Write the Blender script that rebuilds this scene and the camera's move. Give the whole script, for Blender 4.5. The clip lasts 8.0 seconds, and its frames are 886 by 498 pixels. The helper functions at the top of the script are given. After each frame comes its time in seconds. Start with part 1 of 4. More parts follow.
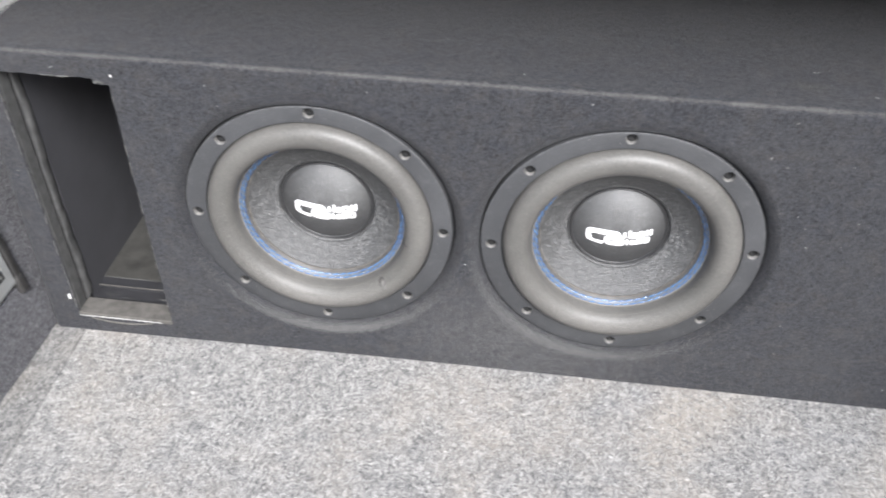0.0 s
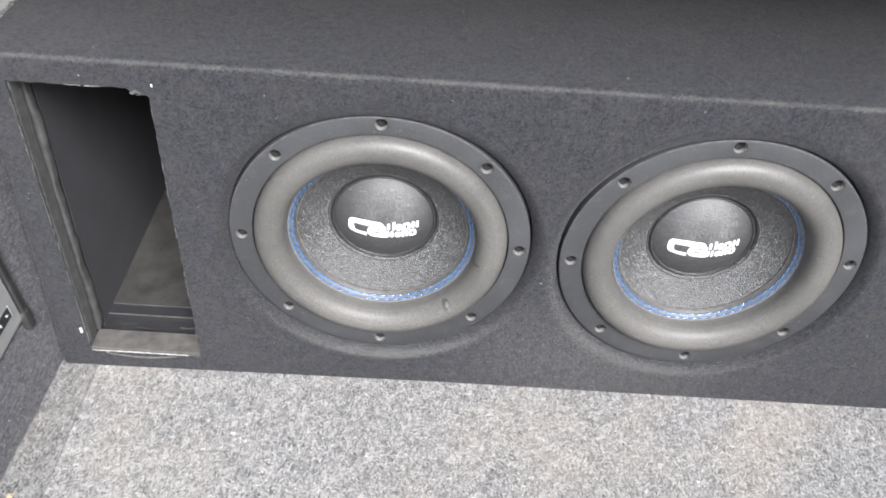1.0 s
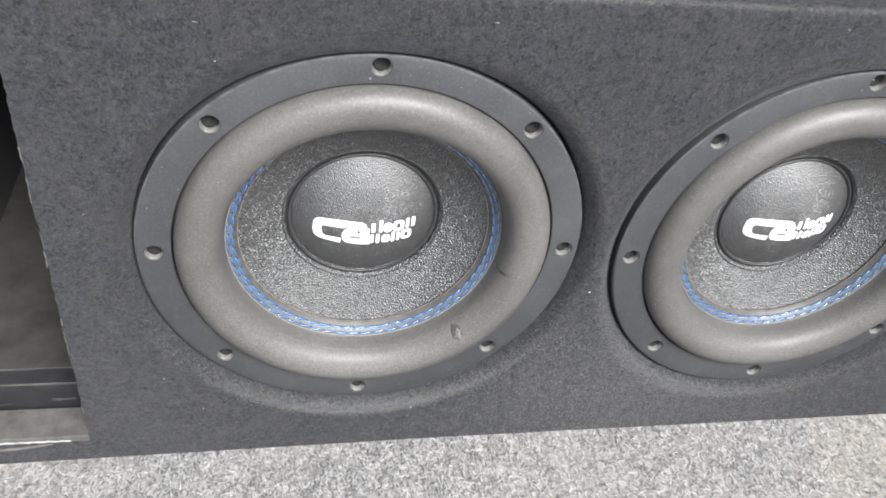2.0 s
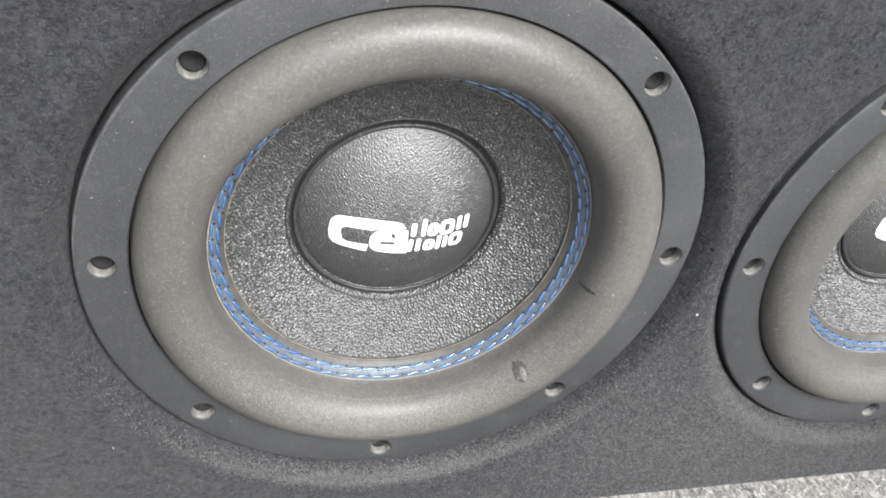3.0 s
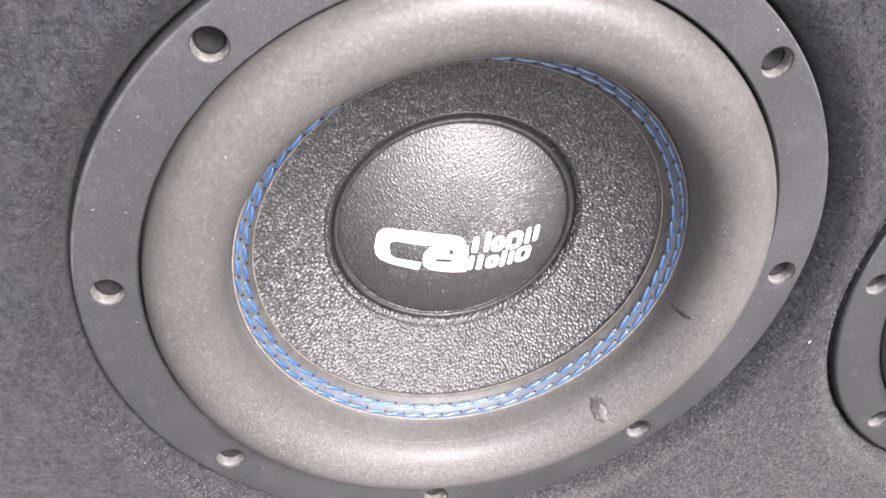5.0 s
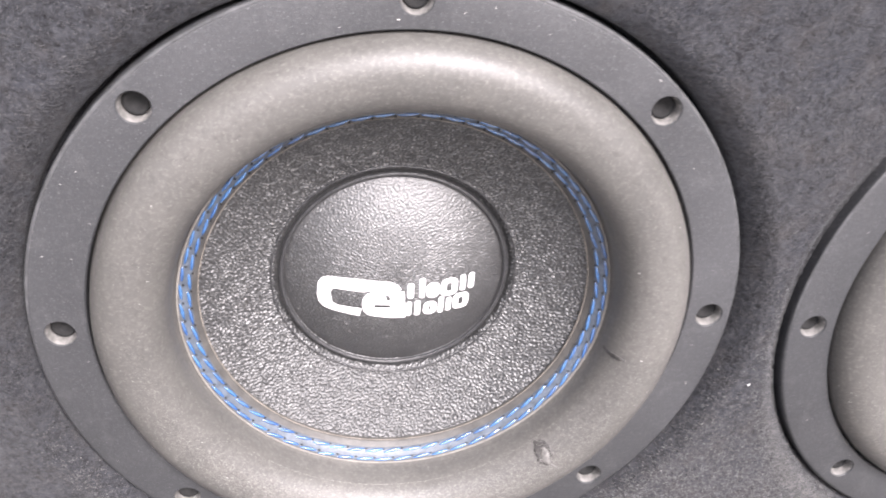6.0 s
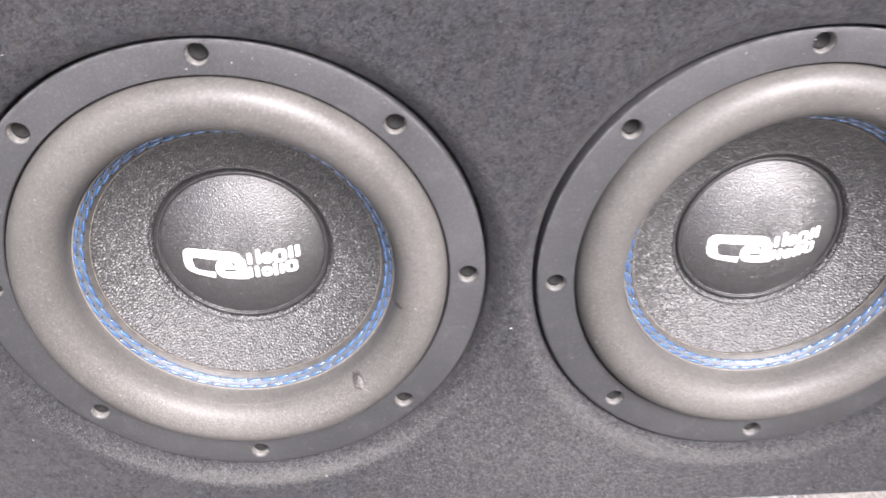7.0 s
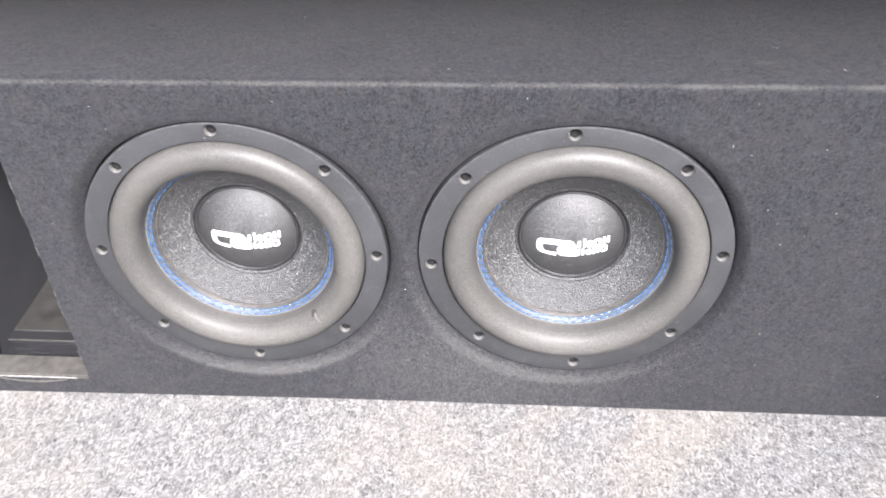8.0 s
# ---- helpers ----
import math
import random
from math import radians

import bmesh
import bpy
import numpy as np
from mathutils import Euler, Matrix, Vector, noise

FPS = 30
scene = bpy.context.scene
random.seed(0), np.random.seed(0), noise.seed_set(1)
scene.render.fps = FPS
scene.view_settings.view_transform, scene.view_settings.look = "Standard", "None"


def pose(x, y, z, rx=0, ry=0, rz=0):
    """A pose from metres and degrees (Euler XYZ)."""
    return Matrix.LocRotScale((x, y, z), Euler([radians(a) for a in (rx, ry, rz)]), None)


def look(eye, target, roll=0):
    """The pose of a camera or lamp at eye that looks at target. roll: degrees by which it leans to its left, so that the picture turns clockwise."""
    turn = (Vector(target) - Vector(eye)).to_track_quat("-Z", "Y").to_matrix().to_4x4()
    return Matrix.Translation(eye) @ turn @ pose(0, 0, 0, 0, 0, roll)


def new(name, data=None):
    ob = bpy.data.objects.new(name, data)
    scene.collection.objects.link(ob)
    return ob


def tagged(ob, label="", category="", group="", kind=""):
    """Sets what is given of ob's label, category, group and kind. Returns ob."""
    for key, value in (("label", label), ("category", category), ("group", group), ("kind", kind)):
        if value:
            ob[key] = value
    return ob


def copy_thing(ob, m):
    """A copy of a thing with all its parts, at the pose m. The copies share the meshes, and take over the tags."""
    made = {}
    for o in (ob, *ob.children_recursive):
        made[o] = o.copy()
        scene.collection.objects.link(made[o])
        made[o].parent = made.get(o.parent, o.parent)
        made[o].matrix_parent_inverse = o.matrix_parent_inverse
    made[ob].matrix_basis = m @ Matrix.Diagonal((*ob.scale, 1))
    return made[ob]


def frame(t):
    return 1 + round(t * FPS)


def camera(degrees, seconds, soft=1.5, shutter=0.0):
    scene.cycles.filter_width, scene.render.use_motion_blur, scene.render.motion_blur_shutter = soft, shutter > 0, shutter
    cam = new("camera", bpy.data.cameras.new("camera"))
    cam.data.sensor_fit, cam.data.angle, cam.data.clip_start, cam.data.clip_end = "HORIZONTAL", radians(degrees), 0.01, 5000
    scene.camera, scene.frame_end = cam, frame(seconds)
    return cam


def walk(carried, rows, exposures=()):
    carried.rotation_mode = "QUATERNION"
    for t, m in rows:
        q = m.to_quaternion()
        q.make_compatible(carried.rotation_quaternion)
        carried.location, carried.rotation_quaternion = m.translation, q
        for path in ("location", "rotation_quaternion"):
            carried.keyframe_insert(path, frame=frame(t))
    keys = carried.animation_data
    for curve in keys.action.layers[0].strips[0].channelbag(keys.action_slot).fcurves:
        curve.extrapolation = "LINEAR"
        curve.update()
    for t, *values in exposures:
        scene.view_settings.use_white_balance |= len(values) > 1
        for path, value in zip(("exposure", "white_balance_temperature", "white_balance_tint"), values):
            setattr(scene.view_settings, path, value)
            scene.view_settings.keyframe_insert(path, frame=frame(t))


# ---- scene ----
# the camera and its walk: seconds, place, yaw, pitch, roll
ROWS = [
    (0.0, 0.0508, -0.6423, 0.7038, 6.59, -39.87, 1.05),
    (0.1, 0.0266, -0.6473, 0.7016, 7.10, -39.61, 0.74),
    (0.2, 0.0044, -0.6437, 0.7106, 7.22, -40.23, 0.83),
    (0.3, -0.0097, -0.6362, 0.7234, 7.27, -41.19, 0.76),
    (0.4, -0.0300, -0.6316, 0.7229, 5.73, -41.32, 1.70),
    (0.5, -0.0367, -0.6205, 0.7318, 5.25, -42.27, 1.93),
    (0.8, -0.0773, -0.5846, 0.7066, 1.30, -41.95, 3.46),
    (1.0, -0.1000, -0.5712, 0.6801, -0.83, -41.18, 4.09),
    (1.2, -0.1219, -0.5393, 0.6520, -3.26, -41.12, 4.30),
    (2.3, -0.2165, -0.3494, 0.4684, -16.89, -38.03, 9.99),
    (2.5, -0.2228, -0.3304, 0.4419, -17.98, -36.88, 10.44),
    (3.0, -0.2289, -0.2731, 0.4083, -19.00, -37.07, 10.85),
    (3.5, -0.2339, -0.2381, 0.3841, -18.69, -37.01, 10.57),
    (4.0, -0.2350, -0.2288, 0.3752, -18.22, -36.68, 10.21),
    (4.2, -0.2317, -0.2281, 0.3725, -17.47, -36.43, 9.70),
    (5.3, -0.2204, -0.2254, 0.3737, -14.61, -36.61, 7.69),
    (5.5, -0.2137, -0.2295, 0.3787, -13.09, -36.11, 6.80),
    (5.8, -0.1908, -0.2435, 0.3835, -9.41, -33.58, 4.53),
    (6.0, -0.1782, -0.2583, 0.3788, -9.66, -31.67, 4.17),
    (6.2, -0.1556, -0.2792, 0.3790, -8.34, -30.35, 3.31),
    (6.5, -0.1253, -0.3089, 0.3883, -7.34, -30.13, 2.51),
    (6.8, -0.0899, -0.3460, 0.4134, -5.13, -31.47, 1.11),
    (7.0, -0.0592, -0.3718, 0.4386, -3.37, -32.63, 0.05),
    (7.2, -0.0194, -0.4069, 0.4639, -1.23, -33.05, -1.04),
    (7.5, 0.0366, -0.4657, 0.5194, 2.34, -34.75, -2.31),
    (7.8, 0.0729, -0.5301, 0.5878, 4.39, -36.52, -2.08),
    (8.0, 0.0857, -0.5725, 0.6434, 5.09, -38.08, -1.93),
]
cam = camera(55.23, 8.0, soft=1.8, shutter=0.22)
EXPOSURES = [(0.0, 1.15, 6150, 11), (1.2, 1.15, 6150, 11), (2.5, 1.05, 6250, 8), (3.5, 1.17, 6300, 10), (4.2, 1.40, 6300, 14), (5.3, 1.54, 6400, 19),
             (6.5, 1.56, 6400, 19), (7.2, 1.52, 6350, 18), (8.0, 1.58, 6200, 15)]


def view(x, y, z, yaw, pitch, roll):
    return pose(x, y, z, 0, 0, yaw) @ pose(0, 0, 0, 90 + pitch) @ pose(0, 0, 0, 0, 0, roll)


walk(cam, [(t, view(*row)) for t, *row in ROWS], EXPOSURES)

# ---- daylight: a bright hazy sky behind and above the open boot ----
SUN = Vector((0.24, -0.665, 0.705)).normalized()
world = bpy.data.worlds.new("sky")
scene.world = world
world.use_nodes = True
wn, wl = world.node_tree.nodes, world.node_tree.links
wn.clear()
sky = wn.new("ShaderNodeTexSky")
sky.sky_type, sky.sun_disc = "NISHITA", False
sky.sun_elevation = math.asin(SUN.z)
sky.sun_rotation = math.atan2(SUN.x, SUN.y)
sky.dust_density, sky.ozone_density = 4.0, 1.0
haze = wn.new("ShaderNodeHueSaturation")
haze.inputs["Saturation"].default_value = 0.9
back = wn.new("ShaderNodeBackground")
back.inputs["Strength"].default_value = 0.11
wout = wn.new("ShaderNodeOutputWorld")
wl.new(sky.outputs[0], haze.inputs["Color"])
wl.new(haze.outputs[0], back.inputs["Color"])
wl.new(back.outputs[0], wout.inputs["Surface"])
sun = new("sun", bpy.data.lights.new("sun", "SUN"))
sun.data.energy, sun.data.angle, sun.data.color = 4.1, radians(26), (1.0, 0.99, 0.97)
sun.matrix_world = look((0, 0, 0), -SUN) @ pose(0, 0, 0)

# ---- materials ----


class Mat:
    """A small node builder round one principled shader; coordinates are the object's own metres."""

    def __init__(self, name, rough=0.8, metal=0.0, spec=0.5):
        self.m = bpy.data.materials.new(name)
        self.m.use_nodes = True
        self.n, self.l = self.m.node_tree.nodes, self.m.node_tree.links
        self.b = self.n["Principled BSDF"]
        self.b.inputs["Roughness"].default_value = rough
        self.b.inputs["Metallic"].default_value = metal
        self.b.inputs["Specular IOR Level"].default_value = spec
        self.co = self.n.new("ShaderNodeTexCoord").outputs["Object"]

    def put(self, value, socket):
        if isinstance(value, (int, float)):
            socket.default_value = value
        elif isinstance(value, (tuple, list)):
            socket.default_value = (*value, 1.0)[:4] if len(value) == 3 and socket.type == "RGBA" else value
        else:
            self.l.new(value, socket)

    def stretch(self, x, y, z):
        node = self.n.new("ShaderNodeMapping")
        self.l.new(self.co, node.inputs["Vector"])
        node.inputs["Scale"].default_value = (x, y, z)
        return node.outputs[0]

    def noise(self, scale, detail=3.0, rough=0.55, co=None, warp=0.0):
        node = self.n.new("ShaderNodeTexNoise")
        self.l.new(co or self.co, node.inputs["Vector"])
        node.inputs["Scale"].default_value, node.inputs["Detail"].default_value = scale, detail
        node.inputs["Roughness"].default_value, node.inputs["Distortion"].default_value = rough, warp
        return node.outputs["Fac"]

    def cells(self, scale, feature="F1", co=None):
        node = self.n.new("ShaderNodeTexVoronoi")
        node.feature = feature
        self.l.new(co or self.co, node.inputs["Vector"])
        node.inputs["Scale"].default_value = scale
        return node.outputs["Distance"]

    def ramp(self, fac, lo, hi, a=0.0, b=1.0):
        node = self.n.new("ShaderNodeMapRange")
        self.l.new(fac, node.inputs["Value"])
        for key, v in (("From Min", lo), ("From Max", hi), ("To Min", a), ("To Max", b)):
            node.inputs[key].default_value = v
        return node.outputs[0]

    def mix(self, fac, a, b, how="MIX"):
        node = self.n.new("ShaderNodeMix")
        node.data_type, node.blend_type = "RGBA", how
        self.put(fac, node.inputs[0])
        self.put(a, node.inputs[6])
        self.put(b, node.inputs[7])
        return node.outputs[2]

    def math(self, how, a, b):
        node = self.n.new("ShaderNodeMath")
        node.operation = how
        self.put(a, node.inputs[0])
        self.put(b, node.inputs[1])
        return node.outputs[0]

    def island(self):
        return self.n.new("ShaderNodeNewGeometry").outputs["Random Per Island"]

    def each(self):
        return self.n.new("ShaderNodeObjectInfo").outputs["Random"]

    def colour(self, value):
        self.put(value, self.b.inputs["Base Color"])
        return self

    def rough(self, value):
        self.put(value, self.b.inputs["Roughness"])
        return self

    def bump(self, height, depth, strength=1.0):
        node = self.n.new("ShaderNodeBump")
        node.inputs["Strength"].default_value, node.inputs["Distance"].default_value = strength, depth
        self.l.new(height, node.inputs["Height"])
        self.l.new(node.outputs[0], self.b.inputs["Normal"])
        return self

    def sheen(self, weight, rough=0.5, tint=(1, 1, 1)):
        self.b.inputs["Sheen Weight"].default_value = weight
        self.b.inputs["Sheen Roughness"].default_value = rough
        self.b.inputs["Sheen Tint"].default_value = (*tint, 1)
        return self


def box_carpet():
    k = Mat("black_box_carpet", 0.95, 0, 0.15)
    fine, fluff, wide = k.noise(1100, 3, 0.7), k.noise(420, 5, 0.72, warp=0.8), k.noise(9, 4, 0.6)
    tuft, tint, cool = k.noise(170, 5, 0.75, warp=0.6), k.noise(70, 3, 0.6), k.noise(55, 3, 0.6)
    c = k.mix(k.ramp(fluff, 0.36, 0.68), (0.0100, 0.0100, 0.0114), (0.0425, 0.0443, 0.0500))
    c = k.mix(k.ramp(tuft, 0.42, 0.74, 0, 0.40), c, (0.066, 0.067, 0.073))
    c = k.mix(k.ramp(tint, 0.50, 0.74, 0, 0.16), c, (0.075, 0.062, 0.050))
    c = k.mix(k.ramp(cool, 0.52, 0.76, 0, 0.14), c, (0.040, 0.046, 0.064))
    c = k.mix(k.ramp(fine, 0.60, 0.76, 0, 0.6), c, (0.150, 0.149, 0.148))
    c = k.mix(k.ramp(wide, 0.42, 0.78, 0, 0.22), c, (0.060, 0.058, 0.056))
    k.colour(c).bump(k.math("ADD", k.math("MULTIPLY", tuft, 0.9), fluff), 0.0012, 0.8).sheen(0.08, 0.4)
    return k.m


def floor_carpet(name, tone=1.0):
    k = Mat(name, 0.95, 0, 0.2)
    a, b = k.noise(330, 4, 0.75, k.stretch(1, 0.5, 1), 1.2), k.noise(360, 4, 0.75, k.stretch(0.45, 1, 1), 1.2)
    fib = k.mix(0.5, a, b)
    mid, wide, blue = k.noise(70, 4, 0.65), k.noise(6, 4, 0.6), k.noise(8, 3, 0.6)
    c = k.mix(k.ramp(a, 0.38, 0.64), (0.048 * tone, 0.048 * tone, 0.050 * tone), (0.36 * tone, 0.352 * tone, 0.336 * tone))
    c = k.mix(k.ramp(b, 0.56, 0.72), c, (0.56 * tone, 0.552 * tone, 0.53 * tone))
    c = k.mix(k.ramp(mid, 0.36, 0.50, 0.5, 0.0), c, (0.10 * tone, 0.10 * tone, 0.104 * tone))
    c = k.mix(k.ramp(mid, 0.52, 0.70, 0.0, 0.28), c, (0.36 * tone, 0.355 * tone, 0.345 * tone))
    c = k.mix(k.ramp(wide, 0.46, 0.70, 0.0, 0.45), c, (0.34 * tone, 0.30 * tone, 0.25 * tone))
    c = k.mix(k.ramp(blue, 0.54, 0.74, 0.0, 0.12), c, (0.24 * tone, 0.255 * tone, 0.29 * tone))
    k.colour(c).bump(fib, 0.002, 0.8).sheen(0.12, 0.5)
    return k.m


def wall_carpet():
    k = Mat("charcoal_side_carpet", 0.95, 0, 0.2)
    a, b = k.noise(330, 4, 0.75, k.stretch(1, 0.5, 1), 1.2), k.noise(700, 2, 0.6)
    c = k.mix(k.ramp(a, 0.40, 0.66), (0.036, 0.035, 0.040), (0.150, 0.148, 0.160))
    c = k.mix(k.ramp(b, 0.66, 0.74), c, (0.45, 0.45, 0.44))
    k.colour(c).bump(a, 0.002, 0.8).sheen(0.15, 0.5)
    return k.m


def fibre_mat(name, dark, light):
    k = Mat(name, 0.8, 0, 0.3)
    return k.colour(k.mix(k.island(), dark, light)).m


def flange_mat():
    k = Mat("charcoal_gasket_rubber", 0.58, 0, 0.5)
    dust, blot, fine, grit = k.noise(14, 4, 0.6), k.noise(90, 4, 0.65), k.noise(1500, 2, 0.6), k.noise(560, 4, 0.7)
    c = k.mix(k.ramp(dust, 0.35, 0.75, 0, 0.7), (0.028, 0.029, 0.031), (0.051, 0.052, 0.055))
    c = k.mix(k.ramp(blot, 0.55, 0.80, 0, 0.35), c, (0.095, 0.095, 0.096))
    c = k.mix(k.ramp(grit, 0.50, 0.74, 0, 0.30), c, (0.095, 0.096, 0.098))
    c = k.mix(k.ramp(fine, 0.62, 0.74, 0, 0.6), c, (0.20, 0.20, 0.20))
    k.colour(c).rough(k.ramp(dust, 0.3, 0.7, 0.48, 0.62)).bump(k.math("ADD", grit, fine), 0.00022, 0.6)
    return k.m


def surround_mat():
    k = Mat("dusty_foam_rubber", 0.40, 0, 0.5)
    dust, blot, fine, grain = k.noise(16, 4, 0.6), k.noise(60, 4, 0.65, warp=0.6), k.noise(1300, 2, 0.6), k.noise(620, 3, 0.7)
    c = k.mix(k.ramp(dust, 0.35, 0.70), (0.066, 0.064, 0.060), (0.095, 0.0915, 0.085))
    c = k.mix(k.ramp(blot, 0.52, 0.78, 0, 0.30), c, (0.118, 0.111, 0.100))
    speckle = k.noise(300, 4, 0.7, warp=0.5)
    c = k.mix(k.ramp(speckle, 0.30, 0.50, 0.45, 0), c, (0.044, 0.042, 0.039))
    c = k.mix(k.ramp(grain, 0.50, 0.72, 0, 0.46), c, (0.160, 0.153, 0.142))
    c = k.mix(k.ramp(fine, 0.62, 0.78, 0, 0.45), c, (0.26, 0.25, 0.23))
    k.colour(c).rough(k.ramp(dust, 0.35, 0.65, 0.45, 0.54)).bump(k.math("ADD", k.math("MULTIPLY", fine, 0.4), grain), 0.00014, 0.6)
    return k.m


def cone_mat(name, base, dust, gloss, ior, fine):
    """Black pressed paper: glints are painted grey into the grain's tips; the hollows stay black."""
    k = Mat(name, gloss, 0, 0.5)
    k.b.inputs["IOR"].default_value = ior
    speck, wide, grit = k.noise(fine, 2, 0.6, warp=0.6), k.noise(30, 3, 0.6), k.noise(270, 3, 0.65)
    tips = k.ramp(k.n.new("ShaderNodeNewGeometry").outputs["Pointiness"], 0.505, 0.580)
    tone = k.math("MULTIPLY", tips, k.ramp(grit, 0.38, 0.62, 0.10, 1.0))
    # dust: the grey of the glints put on the tips
    c = k.mix(tone, (base, base, base * 1.03), (dust, dust, dust * 0.98))
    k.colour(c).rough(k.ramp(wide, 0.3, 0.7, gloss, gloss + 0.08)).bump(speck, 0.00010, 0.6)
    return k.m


def thread_mat():
    """Twisted glossy thread; each stitch has its own shade."""
    k = Mat("blue_polyester_thread", 0.24, 0, 0.5)
    k.b.inputs["IOR"].default_value = 2.3
    ply, wear = k.noise(300, 5, 0.65), k.noise(2500, 3)
    c = k.mix(k.each(), (0.011, 0.060, 0.205), (0.026, 0.115, 0.290))
    c = k.mix(k.ramp(ply, 0.45, 0.75, 0, 0.35), c, (0.095, 0.235, 0.390))
    return k.colour(c).bump(wear, 0.0003, 0.6).m


def plain(name, colour, rough=0.6, metal=0.0, grain=60, spread=0.25, depth=0.0002, fine=900):
    k = Mat(name, rough, metal)
    dark = tuple(c * (1 - spread) for c in colour)
    light = tuple(min(1, c * (1 + spread)) for c in colour)
    k.colour(k.mix(k.ramp(k.noise(grain, 5, 0.65), 0.3, 0.7), dark, light)).bump(k.noise(fine, 3), depth, 0.6)
    return k.m


BOX_CARPET, FLOOR_CARPET, WALL_CARPET = box_carpet(), floor_carpet("grey_boot_carpet"), wall_carpet()
# The floor carpet at 0.72: shade beside the side panel put into its colour.
SHADED_CARPET = floor_carpet("shaded_boot_carpet", 0.72)
FLANGE, SURROUND = flange_mat(), surround_mat()
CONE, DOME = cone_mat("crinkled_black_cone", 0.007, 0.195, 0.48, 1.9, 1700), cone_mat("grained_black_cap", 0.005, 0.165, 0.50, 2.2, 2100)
THREAD = thread_mat()
GLOSS_RING = plain("grained_black_ring", (0.028, 0.028, 0.029), 0.36, 0, 200, 0.3, 0.0007, 900)
HOLE_DUST = plain("dusty_screw_recess", (0.125, 0.121, 0.114), 0.75, 0, 350, 0.55, 0.0004, 900)
UPPER_EDGE = plain("pale_rubber_edge", (0.055, 0.056, 0.058), 0.7, 0, 120, 0.5, 0.0003, 900)
STITCH_BED = plain("blue_grey_stitch_bed", (0.068, 0.082, 0.102), 0.41, 0, 300, 0.4, 0.0004, 1200)
BAND = plain("grey_stitched_band", (0.060, 0.057, 0.053), 0.52, 0, 120, 0.4, 0.0003, 700)
DARK_WELT = plain("brown_rubber_welt", (0.150, 0.134, 0.114), 0.7, 0, 200, 0.4)
WELT = plain("tan_rubber_welt", (0.185, 0.173, 0.156), 0.7, 0, 200, 0.3)
WHITE_INK = plain("white_print", (0.80, 0.80, 0.79), 0.55, 0, 400, 0.05)
BLACK_WOOD = plain("black_painted_board", (0.038, 0.038, 0.042), 0.75, 0, 25, 0.12)
SEALANT = plain("dark_grey_sealant", (0.045, 0.045, 0.044), 0.7, 0, 90, 0.4, 0.0006, 300)
FRAY = fibre_mat("frayed_thread", (0.08, 0.08, 0.078), (0.27, 0.265, 0.25))
DIM_EDGE = plain("dusty_board_edge", (0.056, 0.056, 0.054), 0.9, 0, 90, 0.35, 0.0006, 500)
PALE_EDGE = plain("pale_worn_edge", (0.26, 0.257, 0.25), 0.8, 0, 120, 0.4, 0.0005, 500)
BARE_EDGE = plain("dusty_grey_board_edge", (0.070, 0.066, 0.060), 0.85, 0, 90, 0.35, 0.0006, 500)
DUSTY_WOOD = plain("dusty_port_board", (0.034, 0.033, 0.030), 0.6, 0, 40, 0.4, 0.0004, 500)
SCREW = plain("blackened_steel", (0.006, 0.006, 0.006), 0.9, 0.0, 300, 0.6)
SILVER = plain("brushed_silver_aluminium", (0.54, 0.55, 0.54), 0.42, 0.75, 12, 0.16, 0.0001, 700)
BLACK_PLASTIC = plain("black_plastic", (0.022, 0.022, 0.024), 0.45)
RAIL = plain("dusty_black_rail", (0.030, 0.029, 0.028), 0.38, 0, 60, 0.4)
PALE_STEEL = plain("pale_zinc_staple", (0.75, 0.75, 0.74), 0.45, 0.3)
STEEL = plain("nickel_screw_head", (0.28, 0.28, 0.27), 0.4, 1.0)
WHITE_PAINT = plain("white_body_paint", (0.80, 0.80, 0.80), 0.3, 0, 8, 0.03)
GREY_PRINT = plain("dark_grey_print", (0.045, 0.045, 0.05), 0.6)
PALE_GROUND = plain("pale_ground", (0.31, 0.306, 0.295), 0.9, 0, 30, 0.3, 0.002, 120)
SEAT_CLOTH = plain("dark_cloth", (0.10, 0.10, 0.105), 0.95, 0, 30, 0.2, 0.0006, 700)
CRUMB = plain("beige_crumb", (0.36, 0.28, 0.18), 0.8, 0, 400, 0.4)
LINT = fibre_mat("pale_lint", (0.14, 0.137, 0.13), (0.62, 0.61, 0.59))
FLOOR_FIBRE = fibre_mat("grey_carpet_fibre", (0.06, 0.06, 0.062), (0.43, 0.425, 0.41))
WALL_FIBRE = fibre_mat("charcoal_carpet_fibre", (0.022, 0.022, 0.025), (0.24, 0.24, 0.245))
PALE_SPECK = fibre_mat("pale_grey_specks", (0.10, 0.096, 0.089), (0.24, 0.232, 0.218))
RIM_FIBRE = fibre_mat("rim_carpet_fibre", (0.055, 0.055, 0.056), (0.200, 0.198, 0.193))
WORN_FIBRE = fibre_mat("worn_carpet_fibre", (0.042, 0.042, 0.042), (0.105, 0.104, 0.101))
TORN = plain("torn_dark_rubber", (0.034, 0.032, 0.030), 0.6, 0, 420, 0.6, 0.0010, 800)
FLAP = plain("torn_grey_rubber", (0.105, 0.101, 0.095), 0.6, 0, 420, 0.5, 0.0008, 800)
BOX_FIBRE = fibre_mat("black_carpet_fibre", (0.012, 0.012, 0.013), (0.070, 0.070, 0.073))

# ---- mesh helpers ----


def mesh_object(name, bm, material, smooth=False):
    data = bpy.data.meshes.new(name)
    bmesh.ops.recalc_face_normals(bm, faces=bm.faces)
    bm.to_mesh(data)
    bm.free()
    data.materials.append(material)
    if smooth:
        data.shade_smooth()
    return new(name, data)


